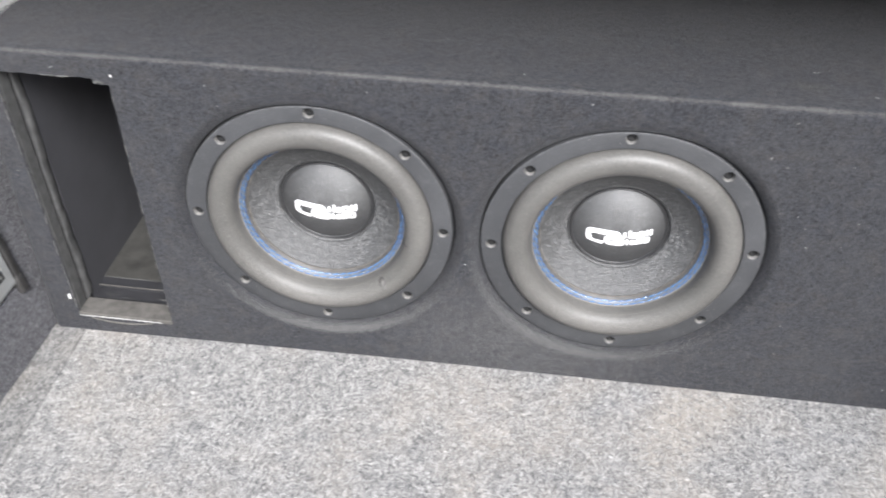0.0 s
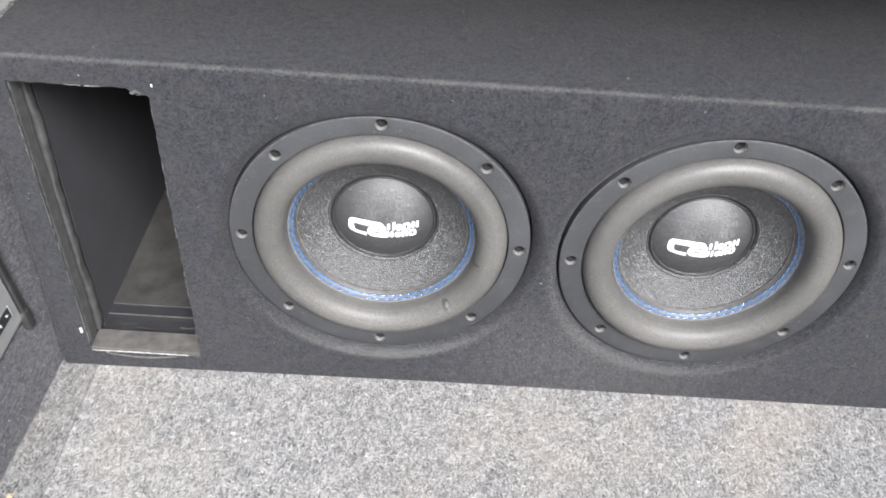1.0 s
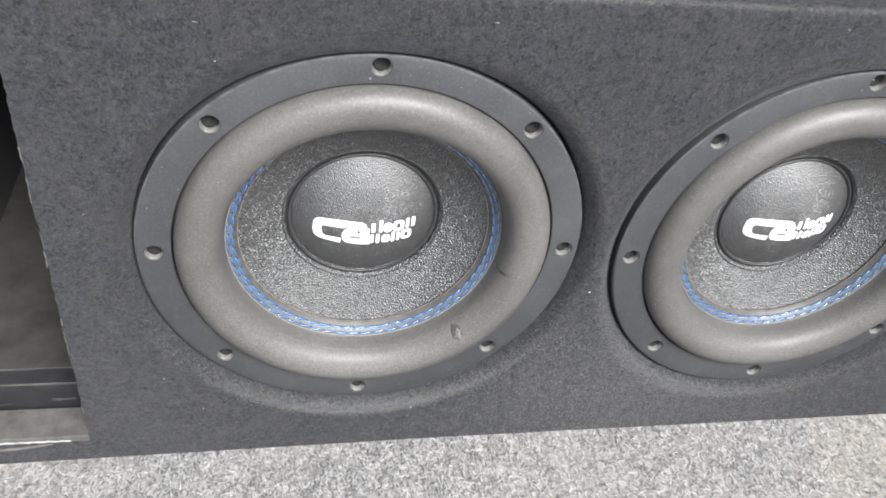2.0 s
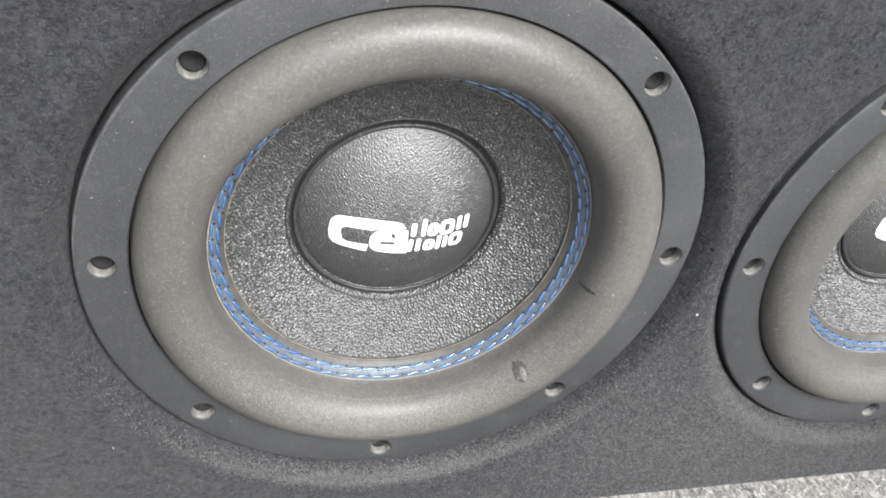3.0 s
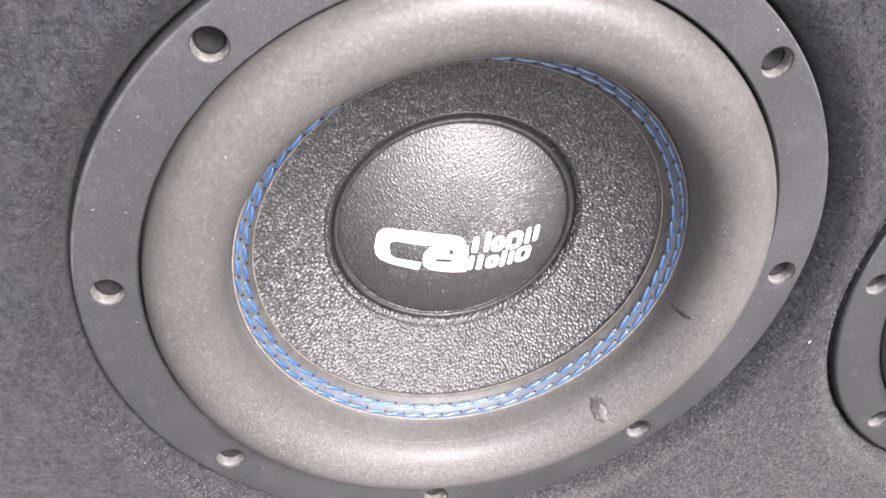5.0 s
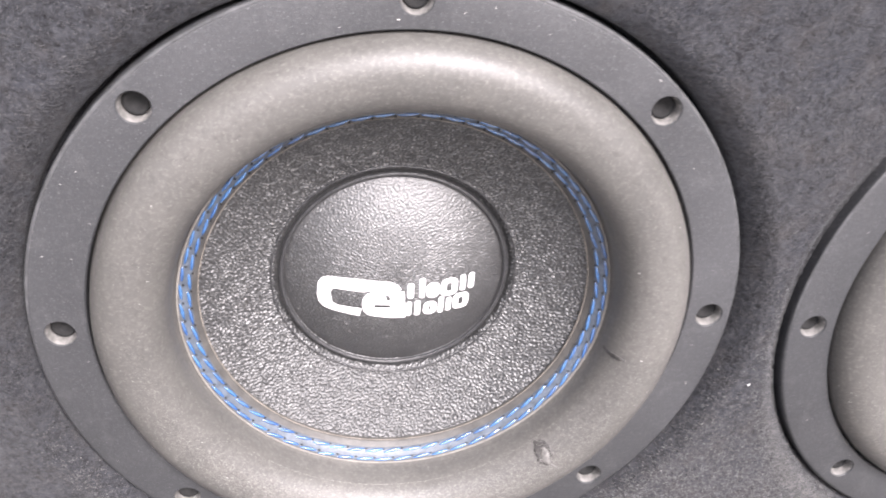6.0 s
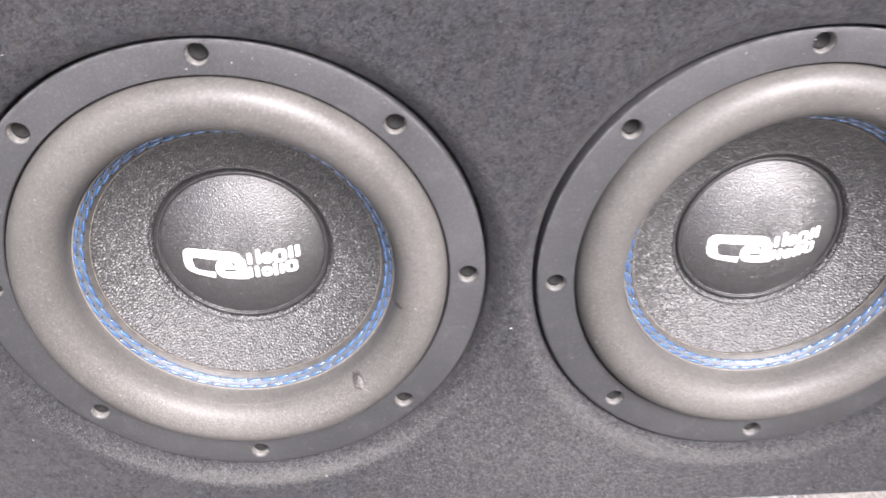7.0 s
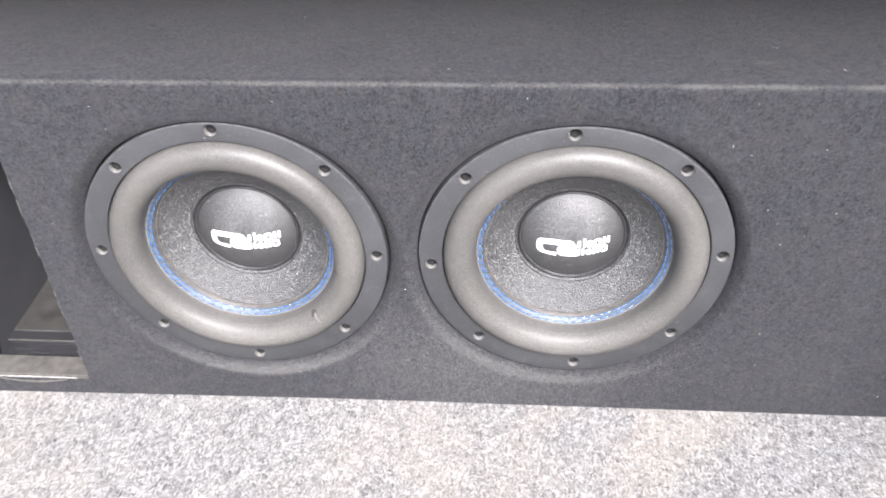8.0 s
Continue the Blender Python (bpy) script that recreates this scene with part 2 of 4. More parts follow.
def part(name, bm, material, parent, label="", smooth=False):
    ob = mesh_object(name, bm, material, smooth)
    ob.parent = parent
    return tagged(ob, label)


def box(x0, x1, y0, y1, z0, z1, bevel=0.0, seg=2):
    bm = bmesh.new()
    m = Matrix.Translation(((x0 + x1) / 2, (y0 + y1) / 2, (z0 + z1) / 2)) @ Matrix.Diagonal((x1 - x0, y1 - y0, z1 - z0, 1))
    bmesh.ops.create_cube(bm, size=1, matrix=m)
    if bevel:
        bmesh.ops.bevel(bm, geom=bm.edges[:], offset=bevel, segments=seg, profile=0.5, affect="EDGES")
    return bm


def lathe(profile, steps=128, wobble=None):
    """A surface of revolution round the y axis from (radius, y) pairs; a zero radius closes in a point."""
    bm = bmesh.new()
    rings = []
    for r, y in profile:
        if r == 0:
            rings.append([bm.verts.new((0, y, 0))] * steps)
            continue
        ring = []
        for i in range(steps):
            a = 2 * math.pi * i / steps
            dr, dy = wobble(a, r, y) if wobble else (0, 0)
            ring.append(bm.verts.new(((r + dr) * math.cos(a), y + dy, (r + dr) * math.sin(a))))
        rings.append(ring)
    for one, two in zip(rings, rings[1:]):
        for i in range(steps):
            j = (i + 1) % steps
            face = [one[i], one[j], two[j], two[i]]
            face = [v for k, v in enumerate(face) if v not in face[:k]]
            bm.faces.new(face)
    return bm


def grain_field(size, wave, seed, hard=0.9, spread=0.6, n=1024):
    """A tile of worm-like pressed grain: band-limited noise of the wavelength given, in the range -1 to 1."""
    rng = np.random.default_rng(seed)
    k = np.fft.fftfreq(n, size / n)
    ring = np.hypot(k[:, None], k[None, :]) * wave
    f = np.real(np.fft.ifft2(np.fft.fft2(rng.normal(size=(n, n))) * np.exp(-((ring - 1) / spread) ** 2)))
    return np.tanh(hard * f / f.std())


def relief(name, profile, field, size, depth, step, steps, fade, material, parent, label):
    """A surface of revolution round the y axis with pressed grain on it; fade: the radii between which the grain sets in."""
    prof = np.array(profile)
    run = np.r_[0, np.cumsum(np.hypot(*np.diff(prof, axis=0).T))]
    at = np.union1d(np.arange(0, run[-1], step), run)
    at = at[np.r_[True, np.diff(at) > step * 0.2]]
    r, y = np.interp(at, run, prof[:, 0]), np.interp(at, run, prof[:, 1])
    tr, ty = np.gradient(r, at), np.gradient(y, at)
    a = np.arange(steps) * 2 * math.pi / steps
    x, z = r[:, None] * np.cos(a), r[:, None] * np.sin(a)
    n = len(field)
    u, v = (x / size + 0.5) * n, (z / size + 0.5) * n
    i, j = np.floor(u).astype(int), np.floor(v).astype(int)
    du, dv = u - i, v - j

    def pick(p, q):
        return field[p % n, q % n]

    h = (pick(i, j) * (1 - du) + pick(i + 1, j) * du) * (1 - dv) + (pick(i, j + 1) * (1 - du) + pick(i + 1, j + 1) * du) * dv
    lo, hi = fade
    h = h * depth * np.clip((r - lo[0]) / (lo[1] - lo[0]), 0, 1)[:, None] * np.clip((hi[1] - r) / (hi[1] - hi[0]), 0, 1)[:, None]
    nr, ny = ty[:, None] * h, -tr[:, None] * h
    sign = np.where(tr[:, None] < 0, -1.0, 1.0)
    verts = np.stack([x + sign * nr * np.cos(a), y[:, None] + sign * ny, z + sign * nr * np.sin(a)], -1).reshape(-1, 3)
    k = np.arange(len(r) - 1)[:, None] * steps
    p, q = np.arange(steps), (np.arange(steps) + 1) % steps
    faces = np.stack([k + p, k + q, k + steps + q, k + steps + p], -1).reshape(-1, 4)
    data = bpy.data.meshes.new(name)
    data.from_pydata(verts.tolist(), [], faces.tolist())
    data.materials.append(material)
    data.shade_smooth()
    ob = new(name, data)
    ob.parent = parent
    return tagged(ob, label)


def circle_points(cx, cz, r, steps, turn=0.0):
    return [(cx + r * math.cos(turn + 2 * math.pi * i / steps), cz + r * math.sin(turn + 2 * math.pi * i / steps)) for i in range(steps)]


def plate(outer, holes, y):
    """A flat face in the plane y with holes in it; returns the mesh and its loops of vertices."""
    bm = bmesh.new()
    loops, edges = [], []
    for loop in (outer, *holes):
        vs = [bm.verts.new((x, y, z)) for x, z in loop]
        edges += [bm.edges.new((vs[i], vs[(i + 1) % len(vs)])) for i in range(len(vs))]
        loops.append(vs)
    bmesh.ops.triangle_fill(bm, use_beauty=True, edges=edges)
    return bm, loops


def skirt(bm, loop, moved):
    """Joins a loop to new vertices at the places given, and returns those."""
    vs = [bm.verts.new(p) for p in moved]
    n = len(loop)
    for i in range(n):
        bm.faces.new((loop[i], loop[(i + 1) % n], vs[(i + 1) % n], vs[i]))
    return vs


def strip_profile(points, x0, x1, steps=1):
    """A sheet that runs along x with the (y, z) profile given."""
    bm = bmesh.new()
    rows = [[bm.verts.new((x0 + (x1 - x0) * i / steps, y, z)) for i in range(steps + 1)] for y, z in points]
    for a, b in zip(rows, rows[1:]):
        for i in range(steps):
            bm.faces.new((a[i], a[i + 1], b[i + 1], b[i]))
    return bm


def empty(name, x, y, z):
    ob = new(name)
    ob.location = (x, y, z)
    ob.empty_display_size = 0.02
    return ob


def fibres(name, places, normals, length, width, lift, material, seed):
    """Loose carpet fibres as short bent strips that lie nearly flat on a surface."""
    rng = np.random.default_rng(seed)
    n = len(places)
    up = np.asarray(normals, float)
    side = np.cross(up, rng.normal(size=(n, 3)))
    side /= np.linalg.norm(side, axis=1)[:, None]
    along = np.cross(up, side)
    size = length * rng.uniform(0.5, 1.3, n)[:, None]
    thick = width * rng.uniform(0.6, 1.4, n)[:, None]
    bend = rng.normal(0, 0.35, n)[:, None]
    rise = lift * rng.uniform(0.1, 1.0, n)[:, None]
    verts = []
    for u, h in ((-0.5, -0.15), (-0.1, 1.0), (0.5, 0.35)):
        mid = places + along * size * u + side * size * bend * u * u + up * rise * h
        verts += [mid - side * thick / 2 + up * thick * 0.3, mid + side * thick / 2]
    v = np.stack(verts, 1).reshape(-1, 3)
    base = np.arange(n)[:, None] * 6
    f = np.concatenate([base + np.array([0, 1, 3, 2]), base + np.array([2, 3, 5, 4])]).tolist()
    data = bpy.data.meshes.new(name)
    data.from_pydata(v.tolist(), [], f)
    data.materials.append(material)
    return new(name, data)


# ---- the boot: floor, sides, added roof ----
SUB_Z, SUB_X = 0.1835, 0.1478
X0, X1, TOP, FRONT, BACK = -0.466, 0.500, 0.353, -0.004, 0.400


def left_edge(z):
    """The box's outer side leans a little."""
    return -0.4735 + 0.0150 * z / TOP


def floor_z(x):
    """The carpet sinks a few millimetres towards the side panel."""
    return -0.0062 * min(1.0, max(0.0, (-0.08 - x) / 0.396))


FLOOR_LINE = (-0.476, -0.38, -0.28, -0.18, -0.08, 0.62)


def floor_sheet():
    bm = bmesh.new()
    rows = [[bm.verts.new((x, y, z)) for y, z in ((-0.36, -0.02), (-0.36, floor_z(x)), (0.75, floor_z(x)), (0.75, -0.02))] for x in FLOOR_LINE]
    for a, b in zip(rows, rows[1:]):
        for i in range(4):
            bm.faces.new((a[i], a[(i + 1) % 4], b[(i + 1) % 4], b[i]))
    bm.faces.new(rows[0])
    bm.faces.new(rows[-1][::-1])
    return bm


tagged(mesh_object("floor", floor_sheet(), FLOOR_CARPET), "grey heathered needle-punch carpet on the boot floor", "floor", kind="structure")

def floor_edge():
    """The carpet that turns from the floor up the side: a low raised strip with a seam along it."""
    bm = bmesh.new()
    prof = [(-0.476, 0.004), (-0.4735, -0.0015), (-0.466, -0.0040), (-0.450, -0.0034), (-0.4410, -0.0026), (-0.4382, -0.0030), (-0.4370, -0.0050), (-0.4366, -0.0075)]
    rows = []
    for i in range(41):
        y = -0.36 + 0.009 * i
        rows.append([bm.verts.new((x + 0.0012 * math.sin(23 * y + 3 * x), y, z)) for x, z in prof])
    for a, b in zip(rows, rows[1:]):
        for i in range(len(prof) - 1):
            bm.faces.new((a[i], a[i + 1], b[i + 1], b[i]))
    return tagged(mesh_object("trim", bm, SHADED_CARPET, True), "grey carpet strip along the floor seam", "carpet trim", kind="structure")


floor_edge()


def side_wall(name, x, s, z1, material, label, category, z0=0.0, opening=None, thick=0.018):
    """A panel that leans outwards by 0.11; s is the side it stands on, opening a hole (y0, y1, z0, z1) through it."""
    bm, loops = plate([(-0.40, z0), (0.75, z0), (0.75, z1), (-0.40, z1)], [[(opening[i], opening[j]) for i, j in ((0, 2), (1, 2), (1, 3), (0, 3))]] if opening else [], 0.0)
    for loop in loops:
        skirt(bm, loop, [(v.co.x, -thick, v.co.z) for v in loop])
    for v in bm.verts:
        y, away, z = v.co
        v.co = (x + s * (0.11 * z - away), y, z)
    return tagged(mesh_object(name, bm, material), label, category, kind="structure")


AMP_HOLE = (-0.360, -0.0165, 0.0785, 0.2975)
side_wall("wall_left", -0.474, -1, 0.300, WALL_CARPET, "charcoal carpeted side panel of the boot with a cut-out", "side panel", opening=AMP_HOLE)
side_wall("wall_right", 0.62, 1, 0.300, WALL_CARPET, "charcoal carpeted side panel of the boot", "side panel")
side_wall("wall_left_upper", -0.477, -1, 0.680, WHITE_PAINT, "white painted metal body side above the carpet", "body panel", 0.285)
side_wall("wall_right_upper", 0.623, 1, 0.680, WHITE_PAINT, "white painted metal body side above the carpet", "body panel", 0.285)
tagged(mesh_object("wall_back", box(-0.60, 0.75, 0.75, 0.78, -0.02, 0.680), SEAT_CLOTH), "dark cloth back of the boot", "wall", kind="structure")
# Added roof, out of view; its front edge is set to shade the box top.
tagged(mesh_object("ceiling", box(-0.60, 0.75, -0.205, 0.78, 0.680, 0.710), SEAT_CLOTH), "unseen dark roof added to shade the box top", "ceiling", kind="structure")
# Unseen ground; its pale tone is chosen to bounce light into the boot.
tagged(mesh_object("ground", box(-900, 900, -900, 900, -0.70, -0.65), PALE_GROUND), "unseen ground behind the open boot, kept pale to bounce light", "ground", kind="structure")

# ---- the loudspeaker box ----
PORT = (-0.4390, -0.3292, 0.0245, 0.3288)
carton = empty("subwoofer_box", 0, 0.2, 0)
tagged(carton, "black carpeted ported subwoofer box on the boot floor", "speaker box")
carton.location = (0, 0, 0)


def rough_loop(x0, x1, z0, z1, step, jag, seed):
    rng = random.Random(seed)
    pts = []
    for (ax, az), (bx, bz) in (((x0, z0), (x1, z0)), ((x1, z0), (x1, z1)), ((x1, z1), (x0, z1)), ((x0, z1), (x0, z0))):
        n = max(2, round(math.hypot(bx - ax, bz - az) / step))
        for i in range(n):
            u = i / n
            pts.append((ax + (bx - ax) * u + rng.uniform(-jag, jag), az + (bz - az) * u + rng.uniform(-jag, jag)))
    return pts


def front_panel():
    r = 0.1469
    outer = [(x + left_edge(z) - X0 if x < -0.45 else x, z) for x, z in rough_loop(X0 + 0.004, X1 - 0.004, 0.002, TOP - 0.008, 0.02, 0.0, 1)]
    outer = [(x, z + floor_z(x) if z < 0.003 else z) for x, z in outer]
    port = rough_loop(*PORT, 0.004, 0.0006, 2)
    torn = random.Random(9)
    for i, (x, z) in enumerate(port):
        if x > PORT[1] - 0.016 and z > PORT[3] - 0.006:
            port[i] = (x, PORT[3] - 0.0052 * min(1.0, (x - PORT[1] + 0.016) / 0.006) - torn.uniform(0, 0.0012))
    holes = [circle_points(s * SUB_X, SUB_Z, r, 96) for s in (-1, 1)]
    bm, loops = plate(outer, [port, *holes], FRONT)
    for s, loop in zip((-1, 1), loops[2:]):
        rng = random.Random(5 + s)
        wob = [(rng.uniform(0, 6), k) for k in (2, 3, 5, 9)]
        prev = loop
        for rr, y, amp in ((0.1462, FRONT, 0), (0.1441, -0.0033, 0.4), (0.1420, -0.0018, 0.6), (0.1400, 0.0004, 0.6), (0.1383, 0.0024, 0.5), (0.1368, 0.0046, 0.4), (0.1359, 0.0064, 0.2), (0.1357, 0.0150, 0)):
            ring = []
            for i in range(96):
                a = 2 * math.pi * i / 96
                d = amp * 0.0004 * sum(math.sin(k * a + ph) for ph, k in wob)
                sunk = y if y > 0.010 else FRONT + (y - FRONT) * (1 - 0.7 * max(0.0, math.sin(a)) ** 3)
                ring.append((s * SUB_X - 0.0004 + (rr + d) * math.cos(a), sunk, SUB_Z - 0.0008 + (rr + d) * math.sin(a) * (1 - 0.014 * max(0.0, math.sin(a)) * (y > FRONT))))
            prev = skirt(bm, prev, ring)
        skirt(bm, prev, [(s * SUB_X + 0.105 * math.cos(2 * math.pi * i / 96), 0.0150, SUB_Z + 0.105 * math.sin(2 * math.pi * i / 96)) for i in range(96)])
    skirt(bm, loops[1], [(x, FRONT + 0.003, z) for x, z in port])
    ob = part("front_panel", bm, BOX_CARPET, carton, smooth=True)
    ob.data.set_sharp_from_angle(angle=radians(50))
    return ob


front_panel()
R = 0.008
edge = [(FRONT + R - R * math.cos(a), TOP - R + R * math.sin(a)) for a in np.linspace(0, math.pi / 2, 7)]
part("top_panel", strip_profile([*edge, (BACK, TOP), (BACK, 0.0)], left_edge(TOP) + 0.0003, X1 - 0.0005, 60), BOX_CARPET, carton, smooth=True)


def box_side(x, s):
    bm = bmesh.new()
    prof = [(x - s * 0.004 * (1 - math.sin(a)), FRONT + 0.004 * (1 - math.cos(a))) for a in np.linspace(0, math.pi / 2, 7)] + [(x, FRONT + 0.02), (x, BACK)]
    lean = left_edge if s < 0 else (lambda z: x)
    lo = [bm.verts.new((px + lean(0.002) - x, py, 0.002 + floor_z(x))) for px, py in prof]
    hi = [bm.verts.new((px + lean(TOP - 0.0075) - x, py, TOP - 0.0075)) for px, py in prof]
    for i in range(len(prof) - 1):
        bm.faces.new((lo[i], lo[i + 1], hi[i + 1], hi[i]))
    return part("side_panel", bm, BOX_CARPET, carton, smooth=True)


box_side(X0, -1)
box_side(X1, 1)
part("bottom_panel", box(X0 + 0.002, X1 - 0.002, FRONT + 0.002, BACK, 0.0, 0.004), BLACK_WOOD, carton)

# the slot port
a0, a1, c0, c1 = PORT
part("port_wall", box(a0 - 0.012, a0 + 0.0015, 0.0310, 0.37, c0 - 0.02, c1), BLACK_WOOD, carton, "black painted port side")
part("port_wall", box(a1, a1 + 0.012, FRONT + 0.030, 0.37, c0 - 0.02, c1), BLACK_WOOD, carton, "black painted port side")
part("port_edge", box(a0 - 0.010, a0 + 0.0006, FRONT + 0.0028, 0.0150, c0, c1, 0.0012), DIM_EDGE, carton, "dusty bare board edge")


def port_bead():
    """A ragged ridge of sealant between two boards inside the port."""
    rng = random.Random(21)
    bm = bmesh.new()
    rows = []
    for i in range(49):
        z = c0 + (c1 - c0 - 0.004) * i / 48
        w = (0.0017 + 0.0008 * math.sin(i * 0.37) + rng.uniform(-0.0004, 0.0008)) * min(1.0, 0.3 + (48 - i) / 8)
        off = 0.0016 * math.sin(i * 0.21) + 0.0008 * math.sin(i * 0.83)
        rows.append([bm.verts.new((a0 + x * (1 + rng.uniform(-0.2, 0.2)), y + off * (0.019 < y < 0.0307), z)) for x, y in ((-0.006, 0.0190), (0.0010, 0.0192), (w, 0.0215), (w * 1.05, 0.0265), (0.0012, 0.0306), (-0.006, 0.0308))])
    for one, two in zip(rows, rows[1:]):
        for i in range(5):
            bm.faces.new((one[i], one[i + 1], two[i + 1], two[i]))
    part("port_bead", bm, SEALANT, carton, "ragged sealant ridge in the port", True)


port_bead()
part("port_edge", box(a0 - 0.010, a0 - 0.003, 0.0148, 0.0195, c0, c1), BLACK_WOOD, carton, "dark groove between the boards")
part("port_edge", box(a1 - 0.0006, a1 + 0.010, FRONT + 0.0028, FRONT + 0.030, c0, c1, 0.0012), DIM_EDGE, carton, "dusty bare board edge")
part("port_roof", box(a0 - 0.012, a1 + 0.012, FRONT + 0.0028, 0.37, c1, c1 + 0.012), BLACK_WOOD, carton)
part("port_back", box(a0 - 0.012, a1 + 0.012, 0.37, 0.38, c0 - 0.02, c1 + 0.012), BLACK_WOOD, carton)
part("port_sill", box(a0, a1, FRONT - 0.0012, 0.0205, c0 - 0.0050, c0 + 0.0006, 0.0008), BARE_EDGE, carton, "pale dusty sill board of the port")
part("port_floor", box(a0 - 0.002, a1 + 0.002, 0.0205, 0.0444, c0 - 0.020, c0 - 0.006), BLACK_PLASTIC, carton, "black gap behind the sill")
part("port_floor", box(a0 - 0.002, a1 + 0.002, 0.0444, 0.0581, c0 - 0.020, c0 - 0.0012), BLACK_PLASTIC, carton, "black board in the port floor")
part("port_floor", box(a0 - 0.002, a1 + 0.002, 0.0587, 0.37, c0 - 0.020, c0 - 0.0004, 0.0006), DUSTY_WOOD, carton, "dusty port floor board")
part("board_edge", box(a0 + 0.001, a1 - 0.001, 0.0441, 0.0447, c0 - 0.0022, c0 - 0.0006), BARE_EDGE, carton, "pale cut edge of a floor board")
part("board_edge", box(a0 + 0.012, a0 + 0.062, 0.0581, 0.0587, c0 - 0.018, c0 - 0.0002), DIM_EDGE, carton, "pale cut edge of a floor board")


def ragged_strip(name, points, width, out, material, label, seed):
    """A thin curling strip of torn backing along a line of (x, z) points on the front."""
    rng = random.Random(seed)
    bm = bmesh.new()
    rows = []
    for i, (x, z) in enumerate(points):
        u = i / (len(points) - 1)
        w = width * (0.35 + 0.65 * math.sin(math.pi * u)) * rng.uniform(0.6, 1.2)
        rows.append([bm.verts.new((x, FRONT - o * out, z + v * w)) for v, o in ((0.5, 0.1), (0.2, 1.0), (-0.2, 0.9), (-0.5, 0.1))])
    for one, two in zip(rows, rows[1:]):
        for i in range(3):
            bm.faces.new((one[i], one[i + 1], two[i + 1], two[i]))
    part(name, bm, material, carton, label, True)


lip = [(a0 + 0.001 + 0.097 * i / 40, c0 - 0.0035 + 0.0003 * math.sin(i * 1.7)) for i in range(41)]
ragged_strip("sill_lip", lip, 0.0022, 0.0022, PALE_EDGE, "pale worn lip of the port sill", 30)
sag = [(a0 + 0.014 + 0.072 * i / 30, c0 - 0.0070 - 0.0046 * math.sin(math.pi * i / 30)) for i in range(31)]
ragged_strip("torn_flap", sag, 0.0026, 0.0016, BARE_EDGE, "pale torn sliver of carpet backing", 31)


def frayed_edge(start, end, seed, count):
    """Broken pale threads along a cut edge of the carpet, from one (x, z) to another."""
    rng = random.Random(seed)
    bm = bmesh.new()
    a, b = Vector(start), Vector(end)
    way = (b - a).normalized()
    side = Vector((-way.y, way.x))
    for _ in range(count):
        p, long, wide = a.lerp(b, rng.random()), rng.uniform(0.003, 0.016), rng.uniform(0.00005, 0.00020)
        vs = []
        for u in (0.0, 0.35, 0.7, 1.0):
            q = p + way * long * u + side * rng.uniform(-0.0005, 0.0005)
            vs.append([bm.verts.new((q.x + side.x * w, FRONT - d, q.y + side.y * w)) for w, d in ((-wide, 0.0002), (0, 0.0007), (wide, 0.0001))])
        for one, two in zip(vs, vs[1:]):
            for i in range(2):
                bm.faces.new((one[i], one[i + 1], two[i + 1], two[i]))
    ob = part("frayed_edge", bm, FRAY, carton)
    tagged(ob, "broken pale threads along the cut carpet edge", kind="stuff")


frayed_edge((a0, c0 + 0.004), (a0, c1 - 0.016), 33, 44)
frayed_edge((a1, c0 + 0.004), (a1, c1 - 0.020), 34, 16)
frayed_edge((a0 + 0.004, c1), (a1 - 0.030, c1), 35, 4)
shred = [(a1 - 0.014 + 0.009 * i / 16, c1 - 0.0034 - 0.0008 * math.sin(i * 0.55)) for i in range(17)]
ragged_strip("torn_shred", shred, 0.0036, 0.0010, DIM_EDGE, "pale torn shred at the corner of the port", 36)
scuff = random.Random(37)
for _ in range(9):
    x, y, long, wide = scuff.uniform(a0 + 0.012, a1 - 0.018), scuff.uniform(0.0225, 0.0425), scuff.uniform(0.006, 0.022), scuff.uniform(0.0003, 0.0009)
    smear = bmesh.new()
    lo = [smear.verts.new((x + long * u, y + 0.0006 * math.sin(7 * u + x * 900), c0 - 0.0058)) for u in (0, 0.3, 0.6, 1)]
    hi = [smear.verts.new((v.co.x, v.co.y + wide * (0.4 + k % 2), c0 - 0.0057)) for k, v in enumerate(lo)]
    for k in range(3):
        smear.faces.new((lo[k], lo[k + 1], hi[k + 1], hi[k]))
    part("scuff", smear, DIM_EDGE, carton, "grey scuff on the black port floor")
part("staple", box(a0 - 0.0056, a0 - 0.0034, FRONT - 0.0014, FRONT + 0.0010, 0.0450, 0.0515, 0.0005), PALE_STEEL, carton, "bright steel staple")

# ---- the subwoofers ----
R_FLANGE, R_BOLT, R_HOLE = 0.1340, 0.124, 0.0057


def settled(x, z):
    """The ring's rim and its cut-out are a touch flatter along the top."""
    return x - 0.0006, z * (1 - 0.014 * max(0.0, z) / 0.134) - 0.0010


